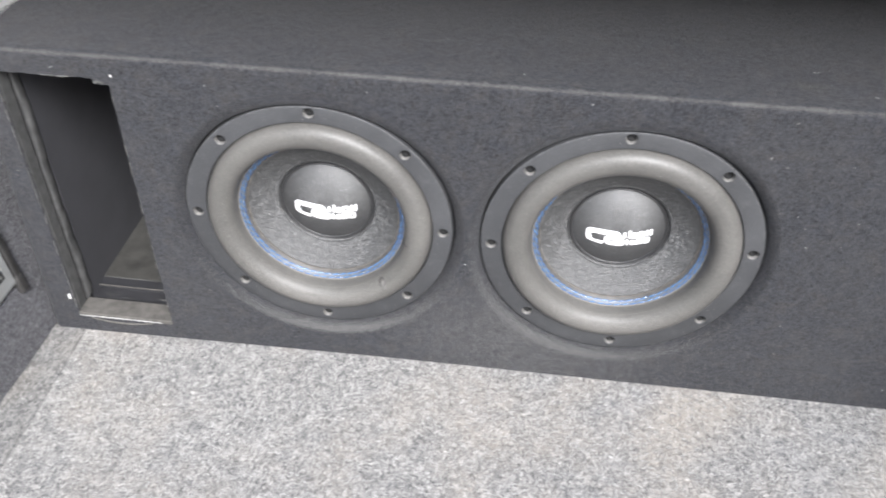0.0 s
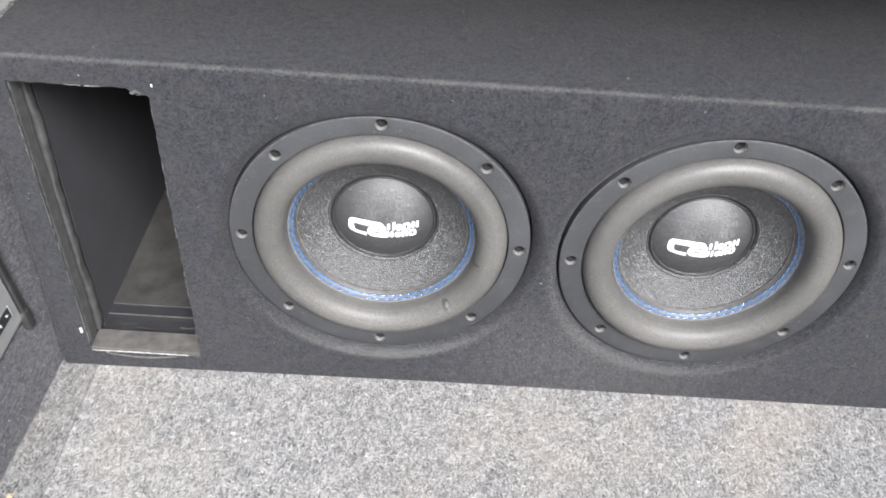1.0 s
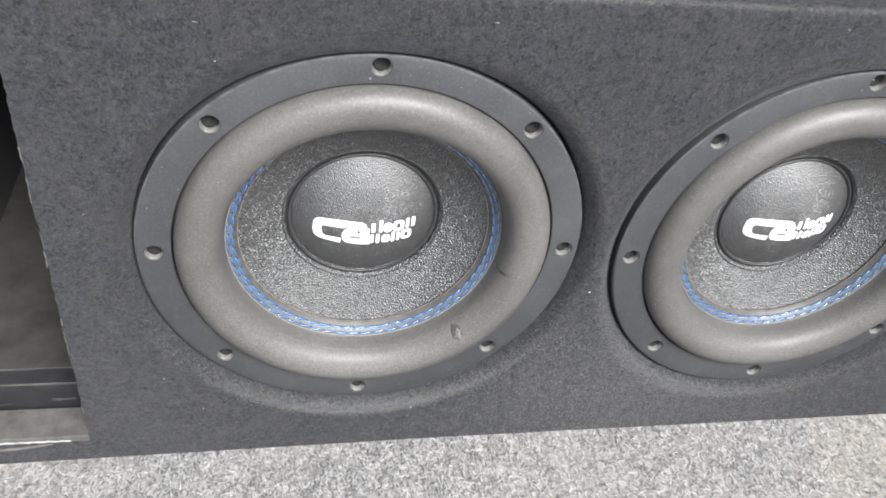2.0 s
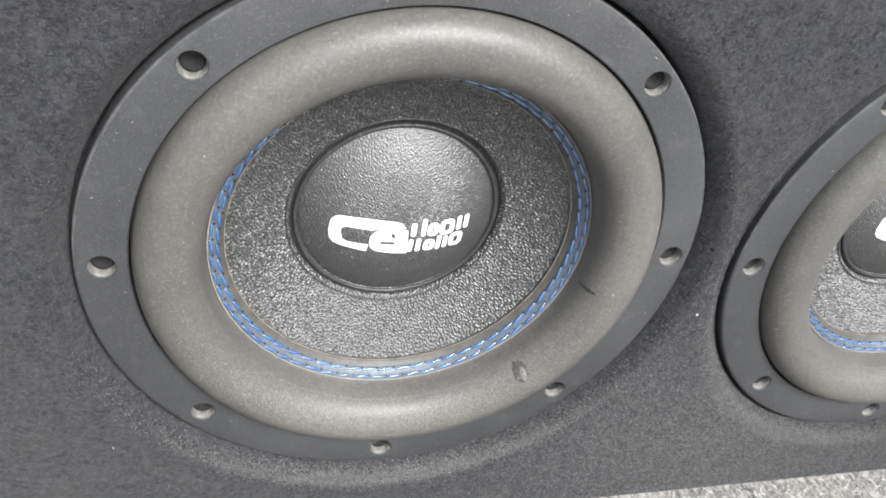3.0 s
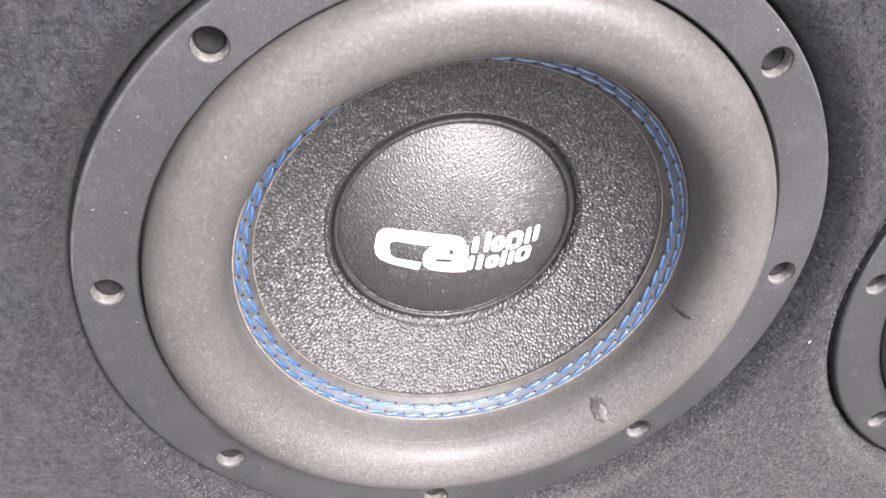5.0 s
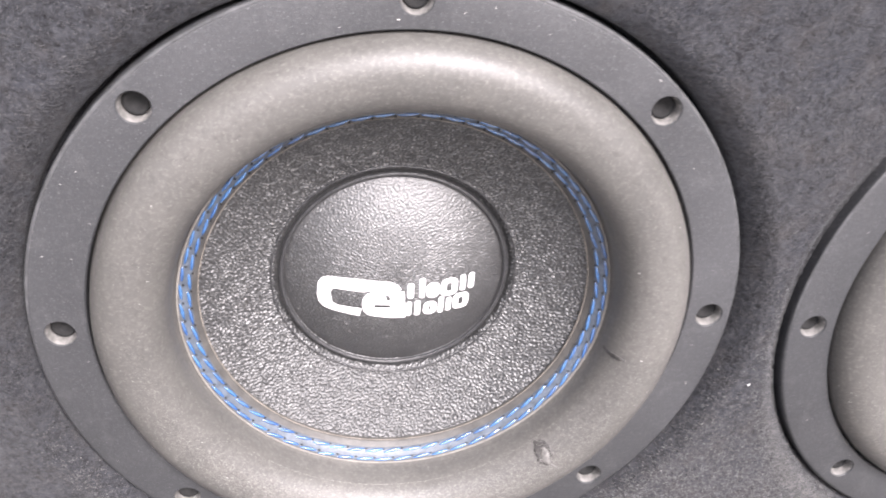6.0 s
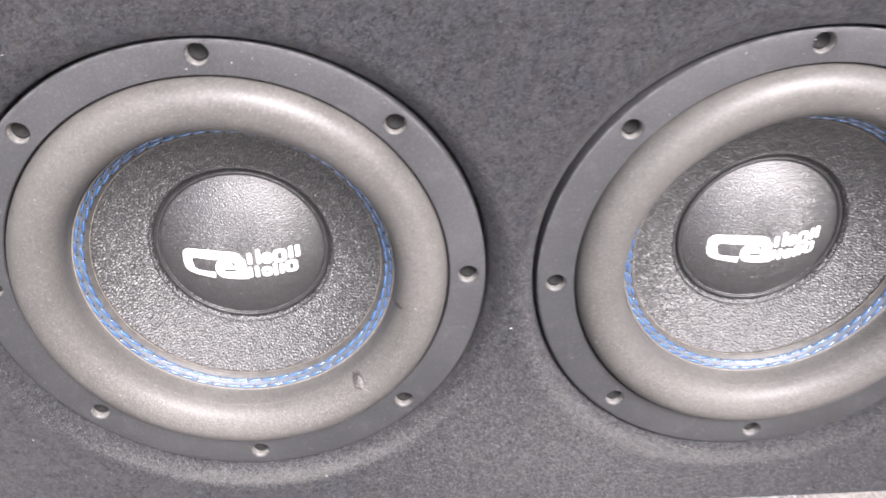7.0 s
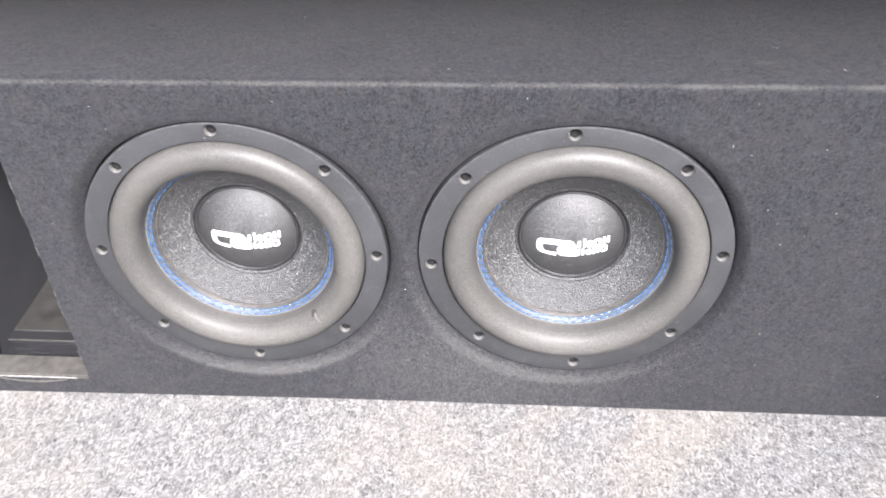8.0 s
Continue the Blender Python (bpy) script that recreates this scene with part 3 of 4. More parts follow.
def flange_mesh():
    holes = [circle_points(R_BOLT * math.cos(radians(90 - 45 * i)), R_BOLT * math.sin(radians(90 - 45 * i)), R_HOLE, 20) for i in range(8)]
    outer, inner = [settled(x, z) for x, z in circle_points(0, 0, R_FLANGE - 0.0018, 160)], circle_points(0, 0, 0.1146, 128)
    bm, loops = plate(outer, [inner, *holes], 0.0)

    def ring(points, y, grow):
        return [(x * grow, y, z * grow) for x, z in points]

    lip = skirt(bm, loops[0], ring(outer, 0.0003, (R_FLANGE - 0.0010) / (R_FLANGE - 0.0018)))
    lip = skirt(bm, lip, ring(outer, 0.0010, (R_FLANGE - 0.0003) / (R_FLANGE - 0.0018)))
    lip = skirt(bm, lip, ring(outer, 0.0020, R_FLANGE / (R_FLANGE - 0.0018)))
    skirt(bm, lip, ring(outer, 0.0145, R_FLANGE / (R_FLANGE - 0.0018)))
    lip = skirt(bm, loops[1], ring(inner, 0.0006, 0.9955))
    skirt(bm, lip, ring(inner, 0.0110, 0.9950))
    for i, loop in enumerate(loops[2:]):
        cx, cz = R_BOLT * math.cos(radians(90 - 45 * i)), R_BOLT * math.sin(radians(90 - 45 * i))
        lip = skirt(bm, loop, [(cx + (v.co.x - cx) * 0.93, 0.0006, cz + (v.co.z - cz) * 0.93) for v in loop])
        skirt(bm, lip, [(cx + (v.co.x - cx) * 0.97, 0.0150, cz + (v.co.z - cz) * 0.97) for v in lip])
    return bm


def roll_point(a):
    """The roll, a in degrees from its outer foot over the crest to its inner foot, which lies deeper."""
    c, up = math.cos(radians(a)), math.sin(radians(a))
    return (0.1012 + 0.0118 * c, 0.002 - 0.0118 * up) if c > 0 else (0.1012 - 0.0156 * (-c) ** 0.84, 0.0090 - 0.0188 * up ** 0.84)


ROLL = [(0.1146, 0.0100), (0.1140, 0.0060)] + [roll_point(a) for a in range(0, 181, 9)] + [(0.0853, 0.0101), (0.0850, 0.0107), (0.0848, 0.0112)]
LIP = [(0.0848, 0.0110), (0.0843, 0.0107), (0.0838, 0.0109), (0.0806, 0.0138), (0.0779, 0.0168), (0.0774, 0.0178), (0.0776, 0.0192)]


def dent(a, r, y):
    """A soft dent in the inner flank, low on one side."""
    turn = math.degrees(math.atan2(math.sin(a + 0.55), math.cos(a + 0.55)))
    return 0.0, 0.0015 * math.exp(-(turn / 17) ** 2) * max(0.0, 1 - abs(r - 0.0905) / 0.007)


def screw_mesh():
    """A black socket head at the bottom of its hole."""
    return lathe([(0, 0.0056), (0.0012, 0.0055), (0.0022, 0.0050), (0.0032, 0.0042), (0.0043, 0.0040), (0.0046, 0.0060)], 20)


def cup_mesh():
    """The dusty wall of a screw hole."""
    return lathe([(0.0057, 0.0002), (0.0053, 0.0006), (0.0049, 0.0018), (0.0046, 0.0046), (0.0046, 0.0060)], 20)


def dome_y(r):
    return 0.0225 + 6.4 * r * r


def on_dome(x, z, proud):
    r = math.hypot(x, z)
    n = Vector((12.8 * x, -1, 12.8 * z)).normalized()
    return Vector((x, dome_y(r), z)) + n * proud


def dome_shape(outline, holes=()):
    """A printed shape that follows the cap: a fine net of the outline laid on the dome, with a real thickness."""
    bm, loops = plate(outline, list(holes), 0.0)
    bmesh.ops.subdivide_edges(bm, edges=[e for e in bm.edges if e.calc_length() > 0.003], cuts=2, use_grid_fill=True)
    bmesh.ops.triangulate(bm, faces=bm.faces[:])
    for v in bm.verts:
        v.co = on_dome(v.co.x, v.co.z, 0.00050)
    return bm


def rounded(x0, x1, z0, z1, r, n=5):
    pts = []
    for cx, cz, a0 in ((x1 - r, z1 - r, 0), (x0 + r, z1 - r, 90), (x0 + r, z0 + r, 180), (x1 - r, z0 + r, 270)):
        pts += [(cx + r * math.cos(radians(a0 + 90 * i / n)), cz + r * math.sin(radians(a0 + 90 * i / n))) for i in range(n + 1)]
    return pts


def subwoofer():
    sub = empty("subwoofer", 0, 0, 0)
    tagged(sub, "black ten-inch subwoofer with blue stitched surround, screwed into the box", "subwoofer", "subwoofers in the box")
    ob = part("mounting_flange", flange_mesh(), FLANGE, sub, "charcoal rubber mounting ring with eight screw holes", True)
    ob.data.set_sharp_from_angle(angle=radians(35))
    for i in range(8):
        a = radians(90 - 45 * i)
        if i == 0:
            screw = first = part("screw", screw_mesh(), SCREW, sub, smooth=True)
            cup = first_cup = part("screw_cup", cup_mesh(), HOLE_DUST, sub, "dusty grey screw hole", True)
        else:
            screw, cup = new("screw", first.data), new("screw_cup", first_cup.data)
            screw.parent = cup.parent = sub
        screw.location = cup.location = (R_BOLT * math.cos(a), 0, R_BOLT * math.sin(a))
    roll = part("surround", lathe(ROLL, 160), SURROUND, sub, "dusty grey-brown foam rubber surround", True)
    part("stitched_band", lathe(LIP, 160), BAND, roll, "grey band that the stitches run through", True)
    bed = [(0.0836, 0.01085), (0.08345, 0.01085), (0.0806, 0.0136), (0.0795, 0.0148), (0.0795, 0.0150)]
    part("stitch_bed", lathe(bed, 160), STITCH_BED, roll, "blue-grey strip under the stitches", True)
    bm = bmesh.new()
    bmesh.ops.create_uvsphere(bm, u_segments=10, v_segments=6, radius=1.0, matrix=Matrix.Rotation(radians(90), 4, "Y"))
    for v in bm.verts:
        u = v.co.x
        wide = 0.00074 * (1 - 0.25 * u * u)
        v.co = (0.0044 * u, 0.00070 * v.co.y + 0.00030 * u * u - 0.00026 * u, wide * v.co.z + 0.00056 * u)
    data = bpy.data.meshes.new("stitch")
    bm.to_mesh(data)
    bm.free()
    data.materials.append(THREAD)
    data.shade_smooth()
    sew = random.Random(12)
    for row, (r, y) in enumerate(((0.0829, 0.0113), (0.0802, 0.0138))):
        for i in range(62):
            a = 2 * math.pi * (i + 0.5 * row + sew.uniform(-0.06, 0.06)) / 62
            stitch = new("stitch", data)
            stitch.parent = roll
            tilt = Matrix.Rotation(radians(42), 4, "X") @ Matrix.Rotation(radians(sew.uniform(-4, 4)), 4, "Y")
            stitch.matrix_local = Matrix.Rotation(-a + math.pi / 2, 4, "Y") @ Matrix.Translation((0, y, r + sew.uniform(-0.00015, 0.00015))) @ tilt

    holes = bmesh.new()
    for row, (r, y) in enumerate(((0.0829, 0.0113), (0.0802, 0.0138))):
        for i in range(62):
            m = Matrix.Rotation(-2 * math.pi * (i + 0.5 * row + 0.5) / 62 + math.pi / 2, 4, "Y") @ Matrix.Translation((0, y + 0.0001, r - 0.0007)) @ Matrix.Rotation(radians(42), 4, "X")
            bmesh.ops.create_cone(holes, cap_ends=True, segments=8, radius1=0.0004, radius2=0.0004, depth=0.0005, matrix=m @ Matrix.Rotation(radians(90), 4, "X"))
    tagged(part("perforation", holes, SCREW, roll, "small dark needle holes"), kind="stuff")

    def hoop(name, r, y, tube, material, parent, label):
        turn = [(r + tube * math.cos(radians(a)), y + tube * math.sin(radians(a))) for a in range(0, 361, 45)]
        return part(name, lathe(turn, 128), material, parent, label, True)

    # Bevel highlight and dust, both put into a paler arc along the top.
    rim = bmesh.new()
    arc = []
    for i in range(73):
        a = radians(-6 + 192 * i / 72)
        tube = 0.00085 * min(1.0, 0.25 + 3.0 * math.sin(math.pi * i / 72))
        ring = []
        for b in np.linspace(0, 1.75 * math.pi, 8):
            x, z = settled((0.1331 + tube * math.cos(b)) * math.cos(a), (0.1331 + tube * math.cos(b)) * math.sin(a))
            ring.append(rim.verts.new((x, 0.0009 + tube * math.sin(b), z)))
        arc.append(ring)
    for one, two in zip(arc, arc[1:]):
        for i in range(8):
            rim.faces.new((one[i], one[(i + 1) % 8], two[(i + 1) % 8], two[i]))
    part("flange_edge", rim, UPPER_EDGE, sub, "paler dusty upper edge of the ring, its highlight painted in", True)
    hoop("welt", 0.0843, 0.0106, 0.00036, WELT, roll, "pale thin welt beside the stitching")
    hoop("welt", 0.0774, 0.0176, 0.00026, DARK_WELT, roll, "thin brown welt where the cone is glued")
    cone = [(0.0788, 0.0188), (0.0703, 0.0236), (0.0602, 0.0288), (0.0522, 0.0330), (0.0511, 0.0333), (0.0505, 0.0330), (0.0492, 0.0348), (0.0486, 0.0362), (0.0440, 0.0372)]
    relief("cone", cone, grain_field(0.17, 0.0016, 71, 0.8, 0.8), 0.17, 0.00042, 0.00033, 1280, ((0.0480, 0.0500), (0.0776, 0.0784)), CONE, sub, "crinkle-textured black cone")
    cap = [(0.0476, 0.0372), (0.0474, 0.0352), (0.0468, 0.0349), (0.0461, 0.0354)] + [(r, dome_y(r)) for r in np.linspace(0.0455, 0.0002, 22)]
    hoop("bead", 0.0507, 0.0331, 0.00045, GLOSS_RING, sub, "smooth glue bead round the cap")
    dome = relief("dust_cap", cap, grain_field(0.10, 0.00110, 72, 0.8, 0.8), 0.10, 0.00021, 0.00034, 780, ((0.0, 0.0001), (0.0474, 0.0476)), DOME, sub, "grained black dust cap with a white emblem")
    hoop("cap_rim", 0.0466, 0.0349, 0.00105, GLOSS_RING, dome, "smooth rolled rim")
    return sub, roll, dome


SUB, ROLL_PART, DOME_PART = subwoofer()


def emblem(parent):
    """The white emblem on the cap, as plain rounded shapes."""

    def shape(name, outline, holes=()):
        part(name, dome_shape([(x / 1000, z / 1000) for x, z in outline], [[(x / 1000, z / 1000) for x, z in h] for h in holes]), WHITE_INK, parent)

    band = [(1.6, 0.6), (0.0, 3.2), (-3.0, 4.5), (-17.5, 5.3), (-27.6, 4.9), (-30.0, 3.8), (-31.5, 1.4), (-32.0, -4.6), (-31.4, -8.4), (-29.6, -10.7), (-26.0, -11.9), (-14.9, -13.5),
            (-14.3, -9.2), (-24.0, -8.7), (-25.9, -7.6), (-26.8, -3.0), (-26.3, -1.2), (-24.8, -0.4), (-13.6, -0.7), (-8.0, 0.4)]
    shape("emblem_bracket", band)
    block = [(2.7, -0.2), (3.2, -6.0), (3.8, -13.9), (-2.0, -13.9), (-9.0, -13.2), (-11.6, -12.4), (-13.3, -10.6), (-14.0, -7.6), (-13.8, -4.4), (-12.2, -1.6), (-9.6, -0.2), (-5.4, 0.0)]
    shape("emblem_block", block, [rounded(-9.2, -2.4, -8.4, -6.8, 0.7, 3), [(-4.9, -1.7), (-3.3, -2.2), (-2.6, -3.4), (-2.9, -4.7), (-4.2, -4.5)]])

    def bar(x0, x1, z0, z1):
        shape("emblem_bar", rounded(x0, x1, z0, z1, min(0.9, (x1 - x0) / 2.2), 3))

    def hoop(x0, x1, z0, z1):
        shape("emblem_ring", rounded(x0, x1, z0, z1, 2.4, 4), [rounded(x0 + 2.3, x1 - 2.3, z0 + 2.2, z1 - 2.2, 0.8, 3)])

    for row in ((4.1, 6.6, -3.8, 3.6), (9.0, 11.2, -4.0, 5.6), (26.2, 28.4, -3.4, 4.4), (29.8, 32.2, -3.2, 4.4),
                (3.9, 6.0, -13.0, -5.4), (7.4, 9.7, -13.2, -5.2), (17.3, 19.5, -13.4, -4.6), (20.6, 22.8, -12.9, -5.6)):
        bar(*row)
    for row in ((11.9, 17.4, -4.4, 3.0), (17.9, 25.0, -4.6, 3.8), (11.0, 16.6, -13.2, -6.2), (23.6, 30.4, -12.9, -4.6)):
        hoop(*row)


emblem(DOME_PART)
SUB.matrix_basis = pose(-SUB_X, 0, SUB_Z)
copy_thing(SUB, pose(SUB_X, 0, SUB_Z, 0, -3.5, 0))


def roll_y(r):
    prof = sorted(ROLL)
    for (r0, y0), (r1, y1) in zip(prof, prof[1:]):
        if r0 <= r <= r1:
            return y0 + (y1 - y0) * (r - r0) / (r1 - r0)
    return 0.0


def torn_patch(name, x, z, long, wide, turn, rise, material, label, seed):
    """A spot on the roll where the rubber is scuffed through: a jagged patch that follows the roll and rises towards its middle."""
    rng = random.Random(seed)
    bm = bmesh.new()
    rings = []
    n = 26
    jag = [rng.uniform(0.80, 1.12) for _ in range(n)]
    ca, sa = math.cos(radians(turn)), math.sin(radians(turn))
    for u in (1.0, 0.90, 0.75, 0.58, 0.42, 0.26, 0.1):
        ring = []
        for i in range(n):
            a = 2 * math.pi * i / n
            du, dv = long / 2 * u * jag[i] * math.cos(a), wide / 2 * u * jag[i] * math.sin(a)
            px, pz = x + du * ca - dv * sa, z + du * sa + dv * ca
            r = math.hypot(px, pz)
            y = roll_y(r) + dent(math.atan2(pz, px), r, 0)[1]
            up = rise * (1 - u * u) + (rng.uniform(0, 0.00025) if u < 1 else -0.0002)
            ring.append(bm.verts.new((px, y - 0.00022 - up, pz)))
        rings.append(ring)
    for one, two in zip(rings, rings[1:]):
        for i in range(n):
            bm.faces.new((one[i], one[(i + 1) % n], two[(i + 1) % n], two[i]))
    bm.faces.new(rings[-1])
    return part(name, bm, material, ROLL_PART, label, True)


DENTED = lathe(ROLL, 160, dent)
bmesh.ops.recalc_face_normals(DENTED, faces=DENTED.faces)
ROLL_PART.data = ROLL_PART.data.copy()
DENTED.to_mesh(ROLL_PART.data)
DENTED.free()
ROLL_PART.data.shade_smooth()
torn_patch("tear", 0.0626, -0.0668, 0.0092, 0.0078, -82, 0.0001, TORN, "dark scuffed tear in the rubber", 3)
torn_patch("tear_flap", 0.0632, -0.0672, 0.0074, 0.0036, -80, 0.0010, FLAP, "lifted grey flap of rubber", 5)
torn_patch("tear_flap", 0.0664, -0.0705, 0.0060, 0.0007, -28, 0.0003, FLAP, "pale thin strip of torn rubber", 6)
torn_patch("tear", 0.0866, -0.0172, 0.0066, 0.0018, 12, 0.0003, TORN, "dark scuffed tear in the rubber", 4)
SUB["label"] = "black ten-inch subwoofer with a torn dusty surround, screwed into the box"

# ---- the amplifier let into the side panel ----


def wall_x(z, proud=0.0):
    return -0.474 - 0.11 * z + proud


def amplifier():
    amp = empty("amplifier", 0, -0.004, 0.0012)
    tagged(amp, "silver aluminium car amplifier let into the carpeted side panel", "amplifier")

    def sheet(name, y0, y1, rows, material, label=""):
        """A face that runs along y, with a profile of (z, proud) pairs, closed behind."""
        bm = bmesh.new()
        ends = []
        for y in (y0, y1):
            ring = [bm.verts.new((wall_x(z, p), y, z)) for z, p in rows]
            ring += [bm.verts.new((wall_x(z, -0.035), y, z)) for z in (rows[-1][0], rows[0][0])]
            ends.append(ring)
        n = len(ends[0])
        for i in range(n):
            bm.faces.new((ends[0][i], ends[0][(i + 1) % n], ends[1][(i + 1) % n], ends[1][i]))
        bm.faces.new(ends[0][::-1])
        bm.faces.new(ends[1])
        return part(name, bm, material, amp, label)

    sheet("lower_panel", -0.34, -0.0262, [(0.0832, -0.002), (0.0842, 0.0018), (0.0880, 0.0030), (0.1770, 0.0030), (0.1790, 0.0034)], SILVER)
    sheet("ridge", -0.34, -0.0235, [(0.1794, 0.0034), (0.1806, 0.0075), (0.1835, 0.0085), (0.1862, 0.0075), (0.1872, 0.0040)], SILVER)
    sheet("name_band", -0.34, -0.0245, [(0.1876, 0.0030), (0.2080, 0.0045), (0.2230, 0.0036), (0.2275, 0.0024), (0.2300, -0.0030)], SILVER, "silver band with a printed model figure")
    sheet("upper_panel", -0.34, -0.0262, [(0.2304, -0.0050), (0.2880, -0.0040), (0.2900, -0.0060)], SILVER)
    for z0, z1, w in ((0.0900, 0.1845, 0.0), (0.1850, 0.2320, 0.0010), (0.2325, 0.2930, -0.0030)):
        bm = box(-0.026, 0.0052 + w, -0.0235 + abs(w), -0.0150, z0, z1, 0.0016)
        for v in bm.verts:
            v.co.x += wall_x(v.co.z)
        part("end_rail", bm, RAIL, amp, "black plastic end rail")
    bm = box(-0.026, 0.0062, -0.0262, -0.0135, 0.0690, 0.0920, 0.0030)
    for v in bm.verts:
        v.co.x += wall_x(v.co.z)
    part("rail_foot", bm, RAIL, amp, "black plastic foot of the end rail")
    bm = box(-0.004, 0.0036, -0.0880, -0.0363, 0.1011, 0.1123, 0.0008)
    for v in bm.verts:
        v.co.x += wall_x(v.co.z)
    block = part("terminal_block", bm, BLACK_PLASTIC, amp, "black terminal block with four bright screws")
    bm = box(-0.004, 0.0040, -0.0365, -0.0347, 0.1006, 0.1127, 0.0004)
    for v in bm.verts:
        v.co.x += wall_x(v.co.z)
    part("block_end", bm, SILVER, block)
    first = None
    for i in range(4):
        if first is None:
            bm = bmesh.new()
            bmesh.ops.create_cone(bm, cap_ends=True, segments=14, radius1=0.0025, radius2=0.0021, depth=0.0022, matrix=Matrix.Rotation(radians(90), 4, "Y"))
            bmesh.ops.create_cube(bm, size=1, matrix=Matrix.Translation((0.0012, 0, 0)) @ Matrix.Diagonal((0.0006, 0.0040, 0.0007, 1)))
            ob = first = part("terminal_screw", bm, STEEL, block)
        else:
            ob = new("terminal_screw", first.data)
            ob.parent = block
        ob.location = (wall_x(0.1067, 0.0040), -0.0810 + 0.0128 * i, 0.1067)
    text = bpy.data.curves.new("model_figure", "FONT")
    text.body, text.size, text.extrude = "500/1", 0.0115, 0.0001
    text.align_x = "RIGHT"
    text.materials.append(GREY_PRINT)
    ob = new("model_figure", text)
    ob.parent = amp
    lean = math.atan(0.11)
    ob.matrix_local = Matrix.Translation((wall_x(0.1990, 0.0045), -0.0462, 0.1990)) @ Matrix(((0, -math.sin(lean), 1, 0), (1, 0, 0, 0), (0, math.cos(lean), 0.11, 0), (0, 0, 0, 1))) @ Matrix.Diagonal((1.80, 1, 1, 1))
    return amp


amplifier()
# Black disc stands in for the dark inside of a screw hole.
bm = bmesh.new()
bmesh.ops.create_cone(bm, cap_ends=True, segments=20, radius1=0.0036, radius2=0.0030, depth=0.003, matrix=Matrix.Translation((-0.477 - 0.11 * 0.3075 + 0.0005, 0.0280, 0.3075)) @ Matrix.Rotation(radians(90), 4, "Y"))
tagged(mesh_object("plug", bm, BLACK_PLASTIC, True), "small black disc for the dark screw hole in the white body side", "plug")

# ---- fibres, fuzz and lint ----
rng = np.random.default_rng(7)


def scatter(n, lo, hi):
    return rng.uniform(lo, hi, (n, 3))


spots = scatter(42000, (-0.470, -0.35, 0.0008), (0.60, -0.006, 0.0012))
spots = spots[(spots[:, 0] < -0.4420) | (spots[:, 0] > -0.4345)]
spots = spots[(spots[:, 0] > -0.438) | (rng.uniform(0, 1, len(spots)) < 0.4)]
spots[:, 2] += np.interp(spots[:, 0], FLOOR_LINE, [floor_z(x) for x in FLOOR_LINE])
spots[spots[:, 0] < -0.438, 2] += 0.0028
tagged(fibres("floor_fibres", spots, np.tile((0, 0, 1.0), (len(spots), 1)), 0.0058, 0.00036, 0.0012, FLOOR_FIBRE, 11), "loose grey fibres of the boot carpet", "carpet fibres", kind="stuff")

spots = scatter(16000, (0, -0.30, 0.004), (0, 0.10, 0.298))
hole = (spots[:, 1] > AMP_HOLE[0]) & (spots[:, 1] < AMP_HOLE[1]) & (spots[:, 2] > AMP_HOLE[2] - 0.012) & (spots[:, 2] < AMP_HOLE[3])
spots = spots[~hole]
spots[:, 0] = -0.474 - 0.11 * spots[:, 2] + 0.0006
tagged(fibres("side_fibres", spots, np.tile((0.994, 0, 0.11), (len(spots), 1)), 0.0042, 0.00022, 0.0009, WALL_FIBRE, 12), "loose charcoal fibres of the side carpet", "carpet fibres", kind="stuff")

spots = scatter(110000, (left_edge(0) + 0.002, FRONT - 0.0002, 0.003), (X1 - 0.004, FRONT - 0.0002, TOP - 0.006))
keep = (spots[:, 0] > left_edge(spots[:, 2]) + 0.0025) & ~((spots[:, 0] > PORT[0] - 0.001) & (spots[:, 0] < PORT[1] + 0.001) & (spots[:, 2] > PORT[2] - 0.001) & (spots[:, 2] < PORT[3] + 0.001))
for s in (-1, 1):
    keep &= np.hypot(spots[:, 0] - s * SUB_X, spots[:, 2] - SUB_Z) > 0.1415
spots = spots[keep]
tagged(fibres("front_fuzz", spots, np.tile((0, -1.0, 0), (len(spots), 1)), 0.0014, 0.00012, 0.0005, BOX_FIBRE, 13), "short black pile of the box carpet", "carpet fibres", kind="stuff")

turn, tall = rng.uniform(0.1, 1.5, 2600), rng.uniform(0.003, TOP - 0.008, 2600)
spots = np.stack([left_edge(tall) + 0.004 * (1 - np.sin(turn)) - 0.0002, FRONT + 0.004 * (1 - np.cos(turn)) - 0.0002, tall], 1)
up = np.stack([-np.sin(turn), -np.cos(turn), np.zeros(2600)], 1)
tagged(fibres("corner_fuzz", spots, up, 0.0019, 0.00015, 0.0005, BOX_FIBRE, 23), "short black pile round the box corner", "carpet fibres", kind="stuff")

spots = scatter(26000, (left_edge(TOP) + 0.002, 0.005, TOP + 0.0002), (X1 - 0.002, 0.27, TOP + 0.0002))
tagged(fibres("top_fuzz", spots, np.tile((0, 0, 1.0), (len(spots), 1)), 0.0019, 0.00015, 0.0006, BOX_FIBRE, 14), "short black pile of the box carpet", "carpet fibres", kind="stuff")

